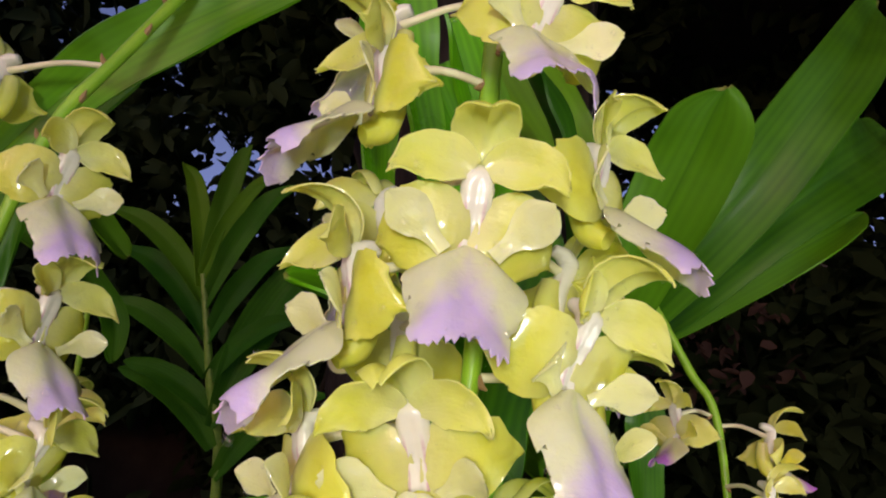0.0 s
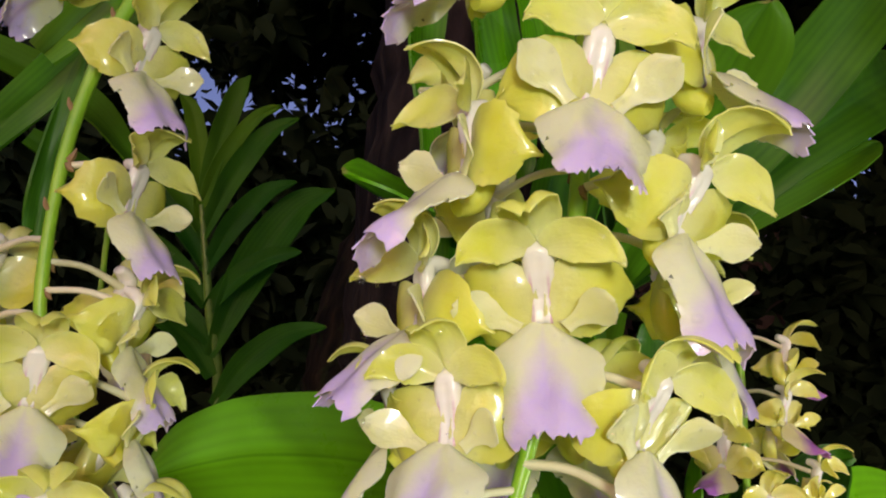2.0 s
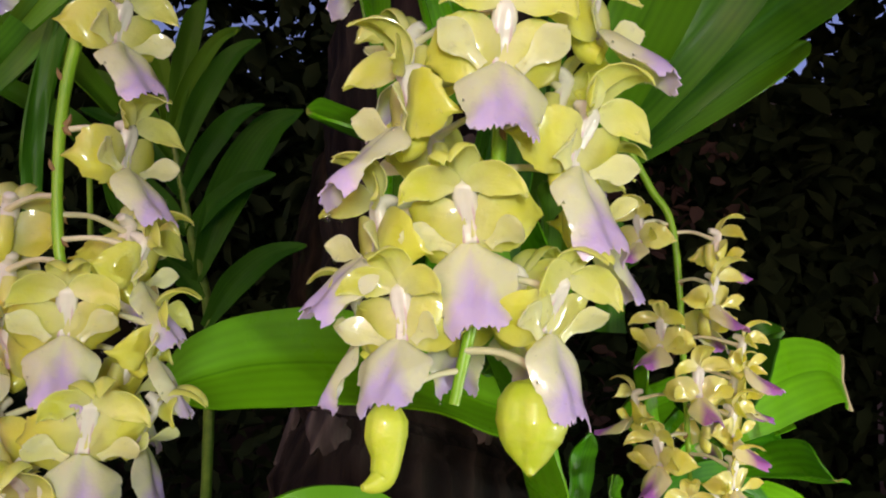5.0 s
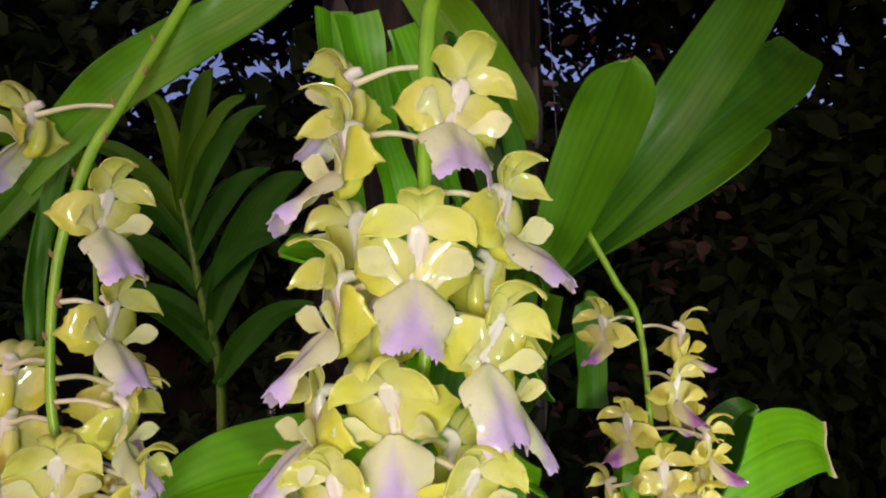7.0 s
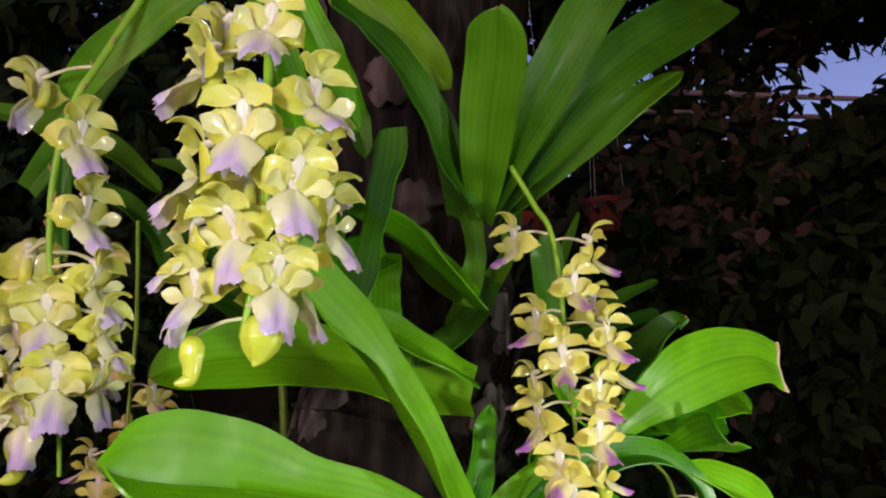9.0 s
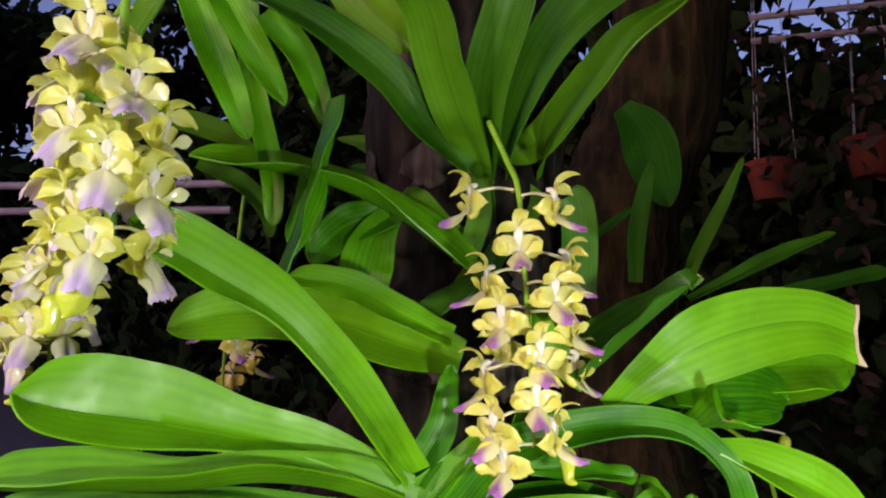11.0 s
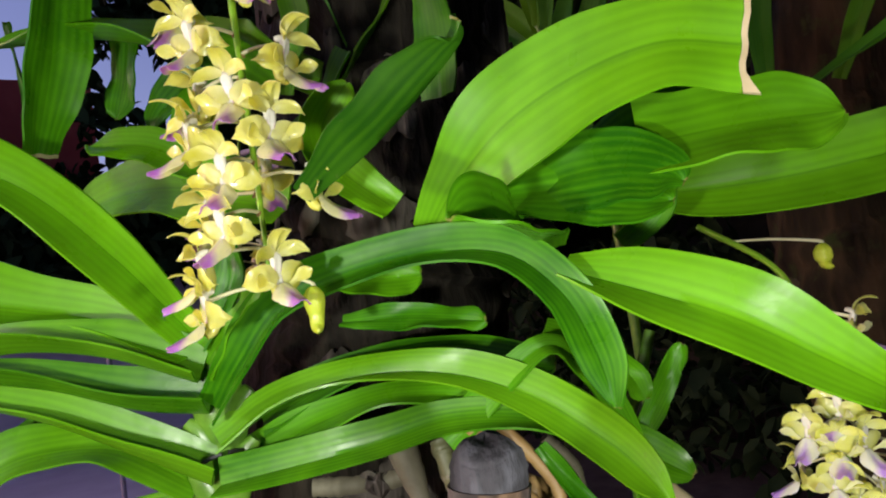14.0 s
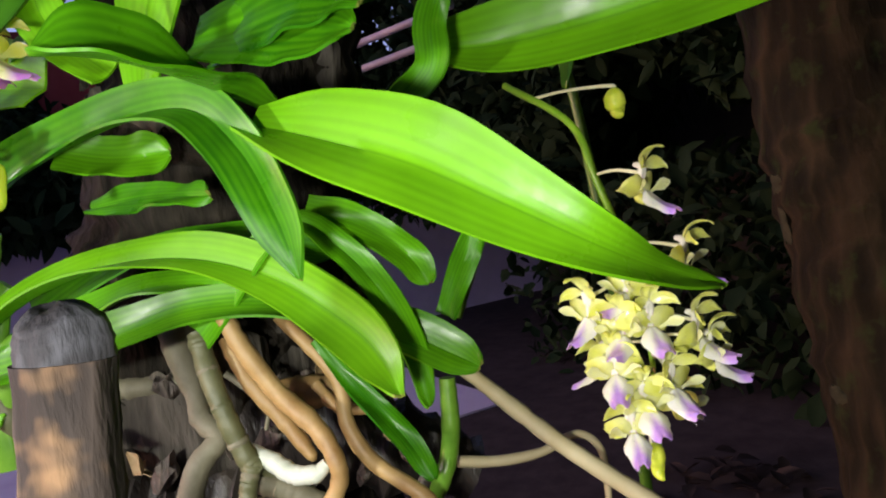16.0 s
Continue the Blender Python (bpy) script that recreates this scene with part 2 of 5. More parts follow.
ROOT = plain("root_tan", (0.26, 0.14, 0.045), (0.48, 0.32, 0.13), 45, 0.5, 0.8)
ROOT_GREY = plain("root_grey_green", (0.13, 0.12, 0.075), (0.24, 0.22, 0.15), 60, 0.65, 0.8)
ROOT_TIP = plain("root_tip_white", (0.55, 0.60, 0.48), (0.72, 0.74, 0.66), 120, 0.45)
STICK = plain("stick_tan", (0.46, 0.38, 0.20), (0.58, 0.50, 0.30), 40, 0.6)
LOG = bark_material("log_dark", (0.022, 0.018, 0.016), (0.075, 0.062, 0.052), 26, None, 0.42)
BARK_MOSS = bark_material("bark_mossy", (0.018, 0.015, 0.006), (0.054, 0.039, 0.017), 18, (0.030, 0.046, 0.011))
BLACK = plain("tie_black", (0.02, 0.02, 0.02), (0.03, 0.03, 0.03), 50, 0.5)
METAL = plain("painted_metal", (0.30, 0.28, 0.33), (0.40, 0.38, 0.44), 20, 0.5)
TERRACOTTA = plain("terracotta", (0.13, 0.03, 0.02), (0.19, 0.045, 0.03), 30, 0.8)
CONCRETE = plain("concrete_pale", (0.76, 0.66, 0.75), (0.84, 0.77, 0.83), 6, 0.7, 2)
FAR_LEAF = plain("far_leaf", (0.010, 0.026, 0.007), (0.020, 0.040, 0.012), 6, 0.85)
DRY_LEAF = plain("dry_leaf", (0.032, 0.023, 0.017), (0.07, 0.05, 0.035), 12, 0.75)
ROOF = plain("roof_dusty_pink", (0.26, 0.17, 0.16), (0.36, 0.25, 0.24), 4, 0.85, 3)
RED_WALL = plain("red_wall", (0.26, 0.045, 0.04), (0.34, 0.07, 0.06), 5, 0.8, 2)
PALE_WALL = plain("pale_wall", (0.50, 0.46, 0.60), (0.60, 0.56, 0.70), 5, 0.8, 2)
DARK_WALL = plain("dark_plain_wall", (0.03, 0.03, 0.025), (0.06, 0.055, 0.045), 7, 0.9, 3)
WOOD = bark_material("post_wood", (0.045, 0.036, 0.034), (0.13, 0.10, 0.088), 24, (0.30, 0.18, 0.10))
WOOD_TOP = bark_material("post_top_charred", (0.03, 0.029, 0.033), (0.075, 0.072, 0.082), 30, (0.13, 0.13, 0.155))

# ---- mesh helpers ----


def mesh_object(name, verts, faces, mat, parent=None, uvs=None, label=""):
    me = bpy.data.meshes.new(name)
    me.from_pydata([tuple(v) for v in verts], [], faces)
    for p in me.polygons:
        p.use_smooth = True
    if uvs is not None:
        layer = me.uv_layers.new(name="UVMap")
        for loop in me.loops:
            layer.data[loop.index].uv = uvs[loop.vertex_index]
    me.set_sharp_from_angle(angle=radians(55))
    me.materials.append(mat)
    ob = new(name, me)
    if parent is not None:
        ob.parent = parent
    return tagged(ob, label=label)


def sheet(grid, uv, thick):
    """A thin closed blade from a grid of points: front and back faces and a rim."""
    nu, nv = len(grid), len(grid[0])
    g = np.array(grid)
    du, dv = np.gradient(g, axis=0), np.gradient(g, axis=1)
    n = np.cross(du, dv)
    n /= np.linalg.norm(n, axis=2, keepdims=True) + 1e-12
    front, back = (g + n * thick / 2).reshape(-1, 3), (g - n * thick / 2).reshape(-1, 3)
    k = nu * nv
    faces = []
    for i in range(nu - 1):
        for j in range(nv - 1):
            a, b, c, d = i * nv + j, i * nv + j + 1, (i + 1) * nv + j + 1, (i + 1) * nv + j
            faces += [(a, d, c, b), (k + a, k + b, k + c, k + d)]
    rim = [i * nv for i in range(nu)] + [(nu - 1) * nv + j for j in range(1, nv)]
    rim += [i * nv + nv - 1 for i in range(nu - 2, -1, -1)] + list(range(nv - 2, 0, -1))
    for a, b in zip(rim, rim[1:] + rim[:1]):
        faces.append((a, k + a, k + b, b))
    uvs = list(uv) * 2
    return np.vstack([front, back]), faces, uvs


def smooth_path(points, count):
    """Catmull-Rom through rows of numbers."""
    p = np.array(points, float)
    p = np.vstack([2 * p[0] - p[1], p, 2 * p[-1] - p[-2]])
    s = np.linspace(0, len(p) - 3, count)
    out = []
    for v in s:
        i = min(int(v), len(p) - 4)
        t = v - i
        a, b, c, d = p[i : i + 4]
        out.append(0.5 * (2 * b + (c - a) * t + (2 * a - 5 * b + 4 * c - d) * t**2 + (3 * b - a - 3 * c + d) * t**3))
    return np.array(out)


def tube(points, radii, sides=8, count=None, ripple=0.0, seed=0):
    """A closed tube along points; radii along it."""
    count = count or max(6, 5 * len(points))
    path = smooth_path(points, count)
    rad = np.interp(np.linspace(0, 1, count), np.linspace(0, 1, len(radii)), radii)
    rng = random.Random(seed)
    tang = np.gradient(path, axis=0)
    tang /= np.linalg.norm(tang, axis=1, keepdims=True) + 1e-12
    ref = np.array([1.0, 0.0, 0.0]) if abs(tang[0][0]) < 0.8 else np.array([0.0, 1.0, 0.0])
    verts, uvs = [], []
    for i, (c, t, r) in enumerate(zip(path, tang, rad)):
        a = ref - t * (ref @ t)
        a /= np.linalg.norm(a)
        ref = a
        b = np.cross(t, a)
        swell = 1 + ripple * (rng.random() - 0.5)
        for j in range(sides):
            q = 2 * math.pi * j / sides
            rr = r * swell * (1 + ripple * 0.5 * (rng.random() - 0.5))
            verts.append(c + rr * (math.cos(q) * a + math.sin(q) * b))
            uvs.append((i / (count - 1), j / sides))
    faces = []
    for i in range(count - 1):
        for j in range(sides):
            k = (j + 1) % sides
            faces.append((i * sides + j, i * sides + k, (i + 1) * sides + k, (i + 1) * sides + j))
    faces += [tuple(range(sides - 1, -1, -1)), tuple((count - 1) * sides + j for j in range(sides))]
    return np.array(verts), faces, uvs


def empty(name, place=(0, 0, 0)):
    ob = new(name)
    ob.location = place
    return ob


# ---- flower ----


def petal_mesh(length, width, shape, a0, a1, cup, sweep=0.0, thick=0.55, nu=15, nv=11, notch=0.0, frill=0.0, curl=0.0, groove=0.0, seed=0):
    """A petal that grows along x, faces z. Lengths in mm, angles in degrees; shape: width along the length."""
    rng = random.Random(seed)
    ph = [rng.random() * 6.28 for _ in range(6)]
    grid, uv = [], []
    pos = np.zeros(3)
    spine = [(np.zeros(3), radians(a0), 0.0)]
    wide = smooth_path([(w,) for w in shape], nu)[:, 0]
    for i in range(1, nu):
        u = i / (nu - 1)
        bend = radians(a0 + (a1 - a0) * (u - 0.5 / (nu - 1)))
        side = radians(sweep * u)
        step = np.array([math.cos(bend) * math.cos(side), math.cos(bend) * math.sin(side), math.sin(bend)])
        pos = pos + step * length / (nu - 1)
        spine.append((pos, bend, side))
    for i, (c, bend, side) in enumerate(spine):
        u = i / (nu - 1)
        w = max(0.02, wide[i]) * width / 2
        ahead = np.array([math.cos(bend) * math.cos(side), math.cos(bend) * math.sin(side), math.sin(bend)])
        left = np.array([-math.sin(side), math.cos(side), 0])
        up = np.cross(ahead, left)
        row = []
        for j in range(nv):
            v = 2 * j / (nv - 1) - 1
            edge = abs(v) ** 3
            z = cup * w * v * v + curl * w * edge * u - groove * w * (1 - math.exp(-((v / 0.3) ** 2)))
            z += frill * (0.4 + u) * edge * math.sin(9 * u + ph[0] + 2.5 * v)
            z += 0.028 * width * math.sin(4 * u + ph[1] + 2 * v) + 0.014 * width * math.sin(9 * u + ph[3]) * math.sin(5 * v + ph[4])
            x = -notch * length * u**3 * (1 - abs(v)) ** 1.3
            tear = (abs(v) > 0.98 and u > 0.35) or u > 0.98
            x += 0.060 * width * (rng.random() - 0.5) * tear * (1 + (frill > 0))
            row.append((c + left * w * v * (1 + 0.09 * (rng.random() - 0.5) * tear) + up * z + ahead * x) * MM)
            uv.append((u, j / (nv - 1)))
        grid.append(row)
    return sheet(grid, uv, thick * MM)


def petal_pose(theta, x, y, z, roll=0.0):
    """theta: the way it grows, seen from the front (0 right, 90 up); the front is -y."""
    c, s = math.cos(radians(theta)), math.sin(radians(theta))
    m = Matrix(((c, -s, 0, x * MM), (0, 0, -1, y * MM), (s, c, 0, z * MM), (0, 0, 0, 1)))
    return m @ Matrix.Rotation(radians(roll), 4, "X")


def flower_parts(seed, petal, sepal, lobe, lip, bright=False):
    """One kind of open flower: a list of (name, mesh, pose) in its own frame."""
    r = random.Random(seed)
    j = lambda a: a * (r.random() - 0.5) * 2
    made = []

    def add(name, data, mat, pose_):
        verts, faces, uvs = data
        me = bpy.data.meshes.new(name)
        me.from_pydata([tuple(v) for v in verts], [], faces)
        for p in me.polygons:
            p.use_smooth = True
        layer = me.uv_layers.new(name="UVMap")
        for loop in me.loops:
            layer.data[loop.index].uv = uvs[loop.vertex_index]
        me.set_sharp_from_angle(angle=radians(55))
        me.materials.append(mat)
        made.append((name, me, pose_))

    broad = (0.52, 0.84, 0.99, 1.04, 1.05, 1.0, 0.88, 0.60, 0.22, 0.03)
    hood = (0.50, 0.86, 1.0, 1.04, 1.0, 0.90, 0.72, 0.48, 0.14)
    oval = (0.46, 0.80, 1.0, 1.05, 1.02, 0.90, 0.66, 0.34, 0.05)
    spoon = (0.40, 0.36, 0.40, 0.56, 0.82, 1.04, 1.10, 0.98, 0.66, 0.16)
    lipped = (0.30, 0.70, 1.0, 1.06, 1.0, 0.90, 0.80, 0.76, 0.78, 0.62)
    tongue = (0.34, 0.74, 1.0, 1.0, 0.90, 0.78, 0.68, 0.58, 0.36)
    slim = 0.80 if bright else 1.0
    add("dorsal_sepal", petal_mesh(17.5 + j(1.5), 11.4 * slim + j(1), hood, 4 + j(8), 122 + j(14), 0.26, j(8), groove=0.34, notch=0.10, thick=0.32, seed=seed + 1), petal, petal_pose(90 + j(5), 0, 1.0, 4.6))
    for side in (1, -1):
        a = 36 + j(8)
        add("petal", petal_mesh(16.2 + j(1.2), 7.9 * slim + j(0.8), oval, 12 + j(8), 50 + j(12), 0.30, -92 * side + j(12), frill=0.6, thick=0.32, seed=seed + 2 + side), petal,
            petal_pose(a if side > 0 else 180 - a, 1.2 * side, 0.2, 3.4))
        b = -10 + j(6)
        add("lateral_sepal", petal_mesh(19.8 + j(1.5), 15.2 * slim + j(1.2), broad, 24 + j(7), -74 + j(12), -0.14 + j(0.06), -14 * side + j(8), frill=0.5, thick=0.32, seed=seed + 5 + side), sepal,
            petal_pose(b if side > 0 else 180 - b, 0.6 * side, 1.0, -5.0))
        c = 38 + j(12)
        add("side_lobe", petal_mesh(12.8 + j(1), 7.0 * slim + j(0.6), spoon, 0 + j(12), 48 + j(20), -0.10, -12 * side + j(8), nu=15, nv=9, thick=0.35, seed=seed + 8 + side), lobe,
            petal_pose(c if side > 0 else 180 - c, 4.0 * side, -1.4, -10.8))
    if bright:
        add("lip", petal_mesh(20 + j(1.5), 15 + j(1.2), tongue, 46 + j(8), 78 + j(10), -0.55, j(6), nu=17, nv=13, notch=0.08, frill=0.5, thick=0.5, curl=-0.2, groove=-0.14, seed=seed + 12), lip,
            petal_pose(270 + j(5), 0, -1.2, -10.2))
    else:
        add("lip", petal_mesh(22 + j(1.5), 19.6 + j(1.2), lipped, 52 + j(8), 40 + j(10), -0.44, j(6), nu=25, nv=21, notch=0.07, frill=0.8, thick=0.32, curl=-0.20, groove=-0.16, seed=seed + 12), lip,
            petal_pose(270 + j(5), 0, -1.2, -10.2))
    add("spur", tube([(0, 0.0050, -0.003), (0, 0.0046, -0.009), (0, 0.0030, -0.0138), (0, -0.0004, -0.0160)], (0.0022, 0.0031, 0.0030, 0.0020), 12, 14), sepal, Matrix())
    return made


def column_mesh():
    """The short white column: broad shoulders under the hood, a flat grooved face that narrows to the lip."""
    verts, faces, uvs = tube([(0, 0.0060, 4.2 * MM), (0, 0.0034, 3.8 * MM), (0, 0.0014, 2.2 * MM), (0, 0.0018, -1.5 * MM), (0, 0.0024, -6.0 * MM), (0, 0.0014, -10.6 * MM)],
                             (0.0013, 0.0019, 0.0021, 0.0021, 0.0020, 0.0018), 18, 28, 0.08, 2)
    me = bpy.data.meshes.new("flower")
    made = []
    for v in verts:
        q = max(0.0, min(1.0, (v[2] / MM + 10.6) / 15.2))
        groove = 0.0010 * math.exp(-(v[0] / 0.0007) ** 2) if v[1] < 0.0016 and v[2] < 2.2 * MM else 0.0
        made.append((v[0] * (1.22 + 0.16 * q), v[1] + groove, v[2]))
    me.from_pydata(made, [], faces)
    for p in me.polygons:
        p.use_smooth = True
    me.materials.append(COLUMN)
    return me


COLUMN_MESH = column_mesh()
PALE_KINDS = [flower_parts(40 + 20 * k, PETAL, SEPAL, LOBE, LIP) for k in range(7)]
VIOLET_KINDS = [flower_parts(500 + 20 * k, PETAL, PETAL, LOBE, LIP_V, True) for k in range(4)]
BRIGHT_KINDS = [flower_parts(300 + 20 * k, PETAL_Y, PETAL_Y, PETAL_Y, LIP_M, True) for k in range(4)]
pick = random.Random(5)


class Spike:
    def __init__(self, label, line, radius, kinds, group, tail):
        self.line, self.kinds, self.wet = line, kinds, []
        top = line[0]
        self.root = tagged(empty("orchid_flower_spike", line[-1]), label, "orchid flowers", group)
        self.base = Vector(line[-1])
        pts = [tuple(np.array(p) - np.array(line[-1])) for p in line]
        v, f, u = tube(pts, (radius, radius, radius * 0.8, radius * 0.55), 10, 40, 0.10, 3)
        mesh_object("stem", v, f, STEM, self.root, u)

    def at(self, z):
        s = sorted(self.line, key=lambda p: p[2])
        return Vector((np.interp(z, [p[2] for p in s], [p[0] for p in s]), np.interp(z, [p[2] for p in s], [p[1] for p in s]), z))


def bloom(spike, x, y, z, azimuth, tilt, lean, size):
    """An open flower on a spike: its column's place, the way it faces (0: -y), nod and lean in degrees."""
    kind = pick.choice(spike.kinds)
    m = Matrix.Translation(Vector((x, y, z)) - spike.base) @ Matrix.Rotation(radians(azimuth), 4, "Z")
    m = m @ Matrix.Rotation(radians(tilt + pick.uniform(-4, 4)), 4, "X") @ Matrix.Rotation(radians(lean + pick.uniform(-4, 4)), 4, "Y")
    m = m @ Matrix.Scale(1.03 * size * pick.uniform(0.97, 1.03), 4)
    ob = new("flower", COLUMN_MESH)
    ob.parent = spike.root
    ob.matrix_basis = m
    for name, me, pm in kind:
        p = new(name, me)
        p.parent, p.matrix_basis = ob, pm
        world_m = Matrix.Translation(spike.base) @ m @ pm
        count = len(me.vertices) // 2
        for _ in range({"lip": 14, "side_lobe": 6, "petal": 6, "lateral_sepal": 6, "dorsal_sepal": 5}.get(name, 0)):
            k = pick.randrange(count)
            side = pick.choice((0, count))
            r = pick.choice((0.0003, 0.0004, 0.0005, 0.0006, 0.0009)) * (1.6 if pick.random() < 0.08 else 1)
            spike.wet.append((world_m @ me.vertices[k + side].co, r))
        if name == "lip" and pick.random() < 0.4:
            low = min((world_m @ w.co for w in me.vertices), key=lambda c: c.z)
            spike.wet.append((low - Vector((0, 0, 0.0008)), pick.uniform(0.0009, 0.0014)))
    foot = m.inverted() @ (spike.at(z + 0.003) - spike.base)
    back = Vector((0, 0.004, 0.0))
    mid = (foot + back) / 2 + Vector((0, 0, 0.002))
    v, f, u = tube([tuple(back - Vector((0, 0.003, 0))), tuple(back), tuple(mid), tuple(foot)], (0.0014, 0.0012, 0.0009, 0.0010), 7, 12)
    mesh_object("pedicel", v, f, PEDICEL, ob, u)
    v, f, u = tube([tuple(foot + Vector((0, -0.0012, 0.0004))), tuple(foot + Vector((0, -0.0024, -0.0010))), tuple(foot + Vector((0, -0.0038, -0.0016)))], (0.0013, 0.0009, 0.0002), 6, 6)
    mesh_object("bract", v, f, BRACT, ob, u, "small dry brown bract")


def water_drops(spike):
    """Beads of rain on a spike's petals and lips, joined."""
    ball = [(0, 0, 1), (0, 0, -1)]
    for i in range(1, 6):
        a = math.pi * i / 6
        ball += [(math.sin(a) * math.cos(b), math.sin(a) * math.sin(b), math.cos(a)) for b in np.arange(8) * math.pi / 4]
    rounds = []
    for j in range(8):
        k = (j + 1) % 8
        rounds.append((0, 2 + j, 2 + k))
        rounds.append((1, 34 + k, 34 + j))
        for i in range(4):
            rounds.append((2 + 8 * i + j, 10 + 8 * i + j, 10 + 8 * i + k, 2 + 8 * i + k))
    verts, faces = [], []
    for c, r in spike.wet:
        n = len(verts)
        verts += [(c[0] + r * x, c[1] + r * y, c[2] + r * z * (1.15 if z < 0 else 0.9)) for x, y, z in ball]
        faces += [tuple(n + q for q in f) for f in rounds]
    ob = mesh_object("water_drops", verts, faces, WATER)
    return tagged(ob, "clear rain drops clinging to the orchid petals", "water drops", kind="stuff")


def bud(spike, x, y, z, azimuth, size, drop, fat=1.0):
    """A closed bud: folded sepals with seams between them, a waist and a bent spur, on its pedicel."""
    m = Matrix.Translation(Vector((x, y, z)) - spike.base) @ Matrix.Rotation(radians(azimuth), 4, "Z") @ Matrix.Diagonal((size * fat, size * fat, size, 1))
    if fat > 1:
        # swollen, about to open: a round body whose sepal tips meet below
        line, thick = [(0, 0, 0.0085), (0, 0, 0.0074), (0, -0.0006, 0.0036), (0, -0.001, -0.001), (0, -0.0016, -0.0052), (0.0004, -0.0026, -0.0084), (0.0006, -0.0036, -0.0104), (0.0008, -0.0048, -0.0116)], (0.0012, 0.0040, 0.0062, 0.0065, 0.0054, 0.0034, 0.0016, 0.0005)
    else:
        line, thick = [(0, 0, 0.0085), (0, -0.0004, 0.0070), (0, -0.001, 0.0035), (0, -0.0012, -0.0015), (0.0004, -0.001, -0.006 - drop * 0.5), (0, -0.002, -0.010 - drop), (0, -0.0055, -0.0118 - drop), (0, -0.009, -0.0122 - drop)], (0.0012, 0.0038, 0.0062, 0.0064, 0.0046, 0.0040, 0.0026, 0.0010)
    v, f, u = tube(line, thick, 28, 40)
    for q in v:
        a = math.atan2(q[1] + 0.001, q[0])
        seam = min(abs((a - c + math.pi) % (2 * math.pi) - math.pi) for c in (0.5, 2.4, 4.6))
        fade = max(0.0, min(1.0, (q[2] + 0.008 + drop) / 0.006))
        k = 1 - (0.22 if fat > 1 else 0.16) * fade * math.exp(-((seam / 0.16) ** 2)) + 0.05 * fade * math.sin(3 * a)
        q[0] *= k
        q[1] = (q[1] + 0.001) * k - 0.001
    ob = mesh_object("bud", v, f, BUD, spike.root, u)
    ob.matrix_basis = m
    foot = m.inverted() @ (spike.at(z + 0.014) - spike.base)
    v, f, u = tube([(0, 0, 0.007), (0, 0.002, 0.0105), tuple((foot + Vector((0, 0.004, 0.014))) / 2), tuple(foot)], (0.0014, 0.0012, 0.0010, 0.0011), 7, 14)
    mesh_object("pedicel", v, f, PEDICEL, ob, u)


# ---- leaf ----


def leaf(plant, rows, face0, face1, fold, end, mat=None):
    """A strap leaf under a plant. rows: x, y, z and width along its middle; face0, face1: the way its upper side looks at foot and tip;
    fold: depth of the channel; end: round, point or cut."""
    seed = len(plant.children)
    rng = random.Random(seed * 7 + 1)
    nu, nv = 40, 11
    path = smooth_path(rows, 120)
    # even steps along the leaf, closer at its tip
    far = np.concatenate([[0.0], np.cumsum(np.linalg.norm(np.diff(path[:, :3], axis=0), axis=1))])
    want = far[-1] * (1 - (1 - np.linspace(0, 1, nu)) ** 1.35)
    path = np.stack([np.interp(want, far, path[:, k]) for k in range(4)], 1)
    base = np.array(plant.location)
    c, w = path[:, :3] - base, np.maximum(path[:, 3], 0.004)
    t = np.gradient(c, axis=0)
    t /= np.linalg.norm(t, axis=1, keepdims=True)
    f0, f1 = np.array(face0), np.array(face1)
    run = np.concatenate([[0.0], np.cumsum(np.linalg.norm(np.diff(c, axis=0), axis=1))])
    ph = rng.random() * 6.28
    grid, uv = [], []
    for i in range(nu):
        u = i / (nu - 1)
        face = f0 * (1 - u) + f1 * u
        s = np.cross(t[i], face)
        s /= np.linalg.norm(s)
        n = np.cross(s, t[i])
        row = []
        left = run[-1] - run[i]
        if end == "round":
            q = max(0.0, 1 - left / (0.55 * w[-1] + 0.004))
            shut = math.sqrt(max(0.02, 1 - q * q * 0.98))
        elif end == "point":
            shut = 1.0 - 0.9 * max(0.0, (u - 0.86) / 0.14) ** 1.3
        else:
            shut = 1.0
        for j in range(nv):
            v = 2 * j / (nv - 1) - 1
            h = w[i] / 2 * shut
            deep = fold * 1.55 * (1 - 0.35 * u)
            z = math.sin(math.atan(deep)) * h * (abs(v) ** 1.15 - 0.35) + 0.0028 * math.sin(8 * u + ph + 1.5 * v) * abs(v) + 0.0008 * math.sin(23 * u + 2 * ph) * v * v
            y = h * v * math.cos(math.atan(deep * 0.85))
            cut = (0.002 * v + 0.0004 * math.sin(9 * v + ph)) * (end == "cut") * max(0.0, (u - 0.75) / 0.25) ** 2
            row.append(c[i] + s * y + n * z + t[i] * cut)
            uv.append((u, j / (nv - 1)))
        grid.append(row)
    v, f, uvs = sheet(grid, uv, 0.0013)
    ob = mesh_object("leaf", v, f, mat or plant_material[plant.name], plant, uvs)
    if end == "cut":
        # the dry brown edge of the cut, drawn out to a point at one corner
        ahead = t[-1]
        rows_ = []
        for d in (-0.0012, 0.0, 0.0012):
            rows_.append([p + ahead * (d + (0.006 if d > 0 else 0.002) * max(0.0, (k / (nv - 1) - 0.84) / 0.16)) + n * 0.0004 for k, p in enumerate(grid[-1])])
        v, f, uvs = sheet(rows_, [(a, k / (nv - 1)) for a in (0, 0.5, 1) for k in range(nv)], 0.0022)
        mesh_object("dry_edge", v, f, STICK, ob, uvs, "dry tan cut edge")
    return ob


plant_material = {}


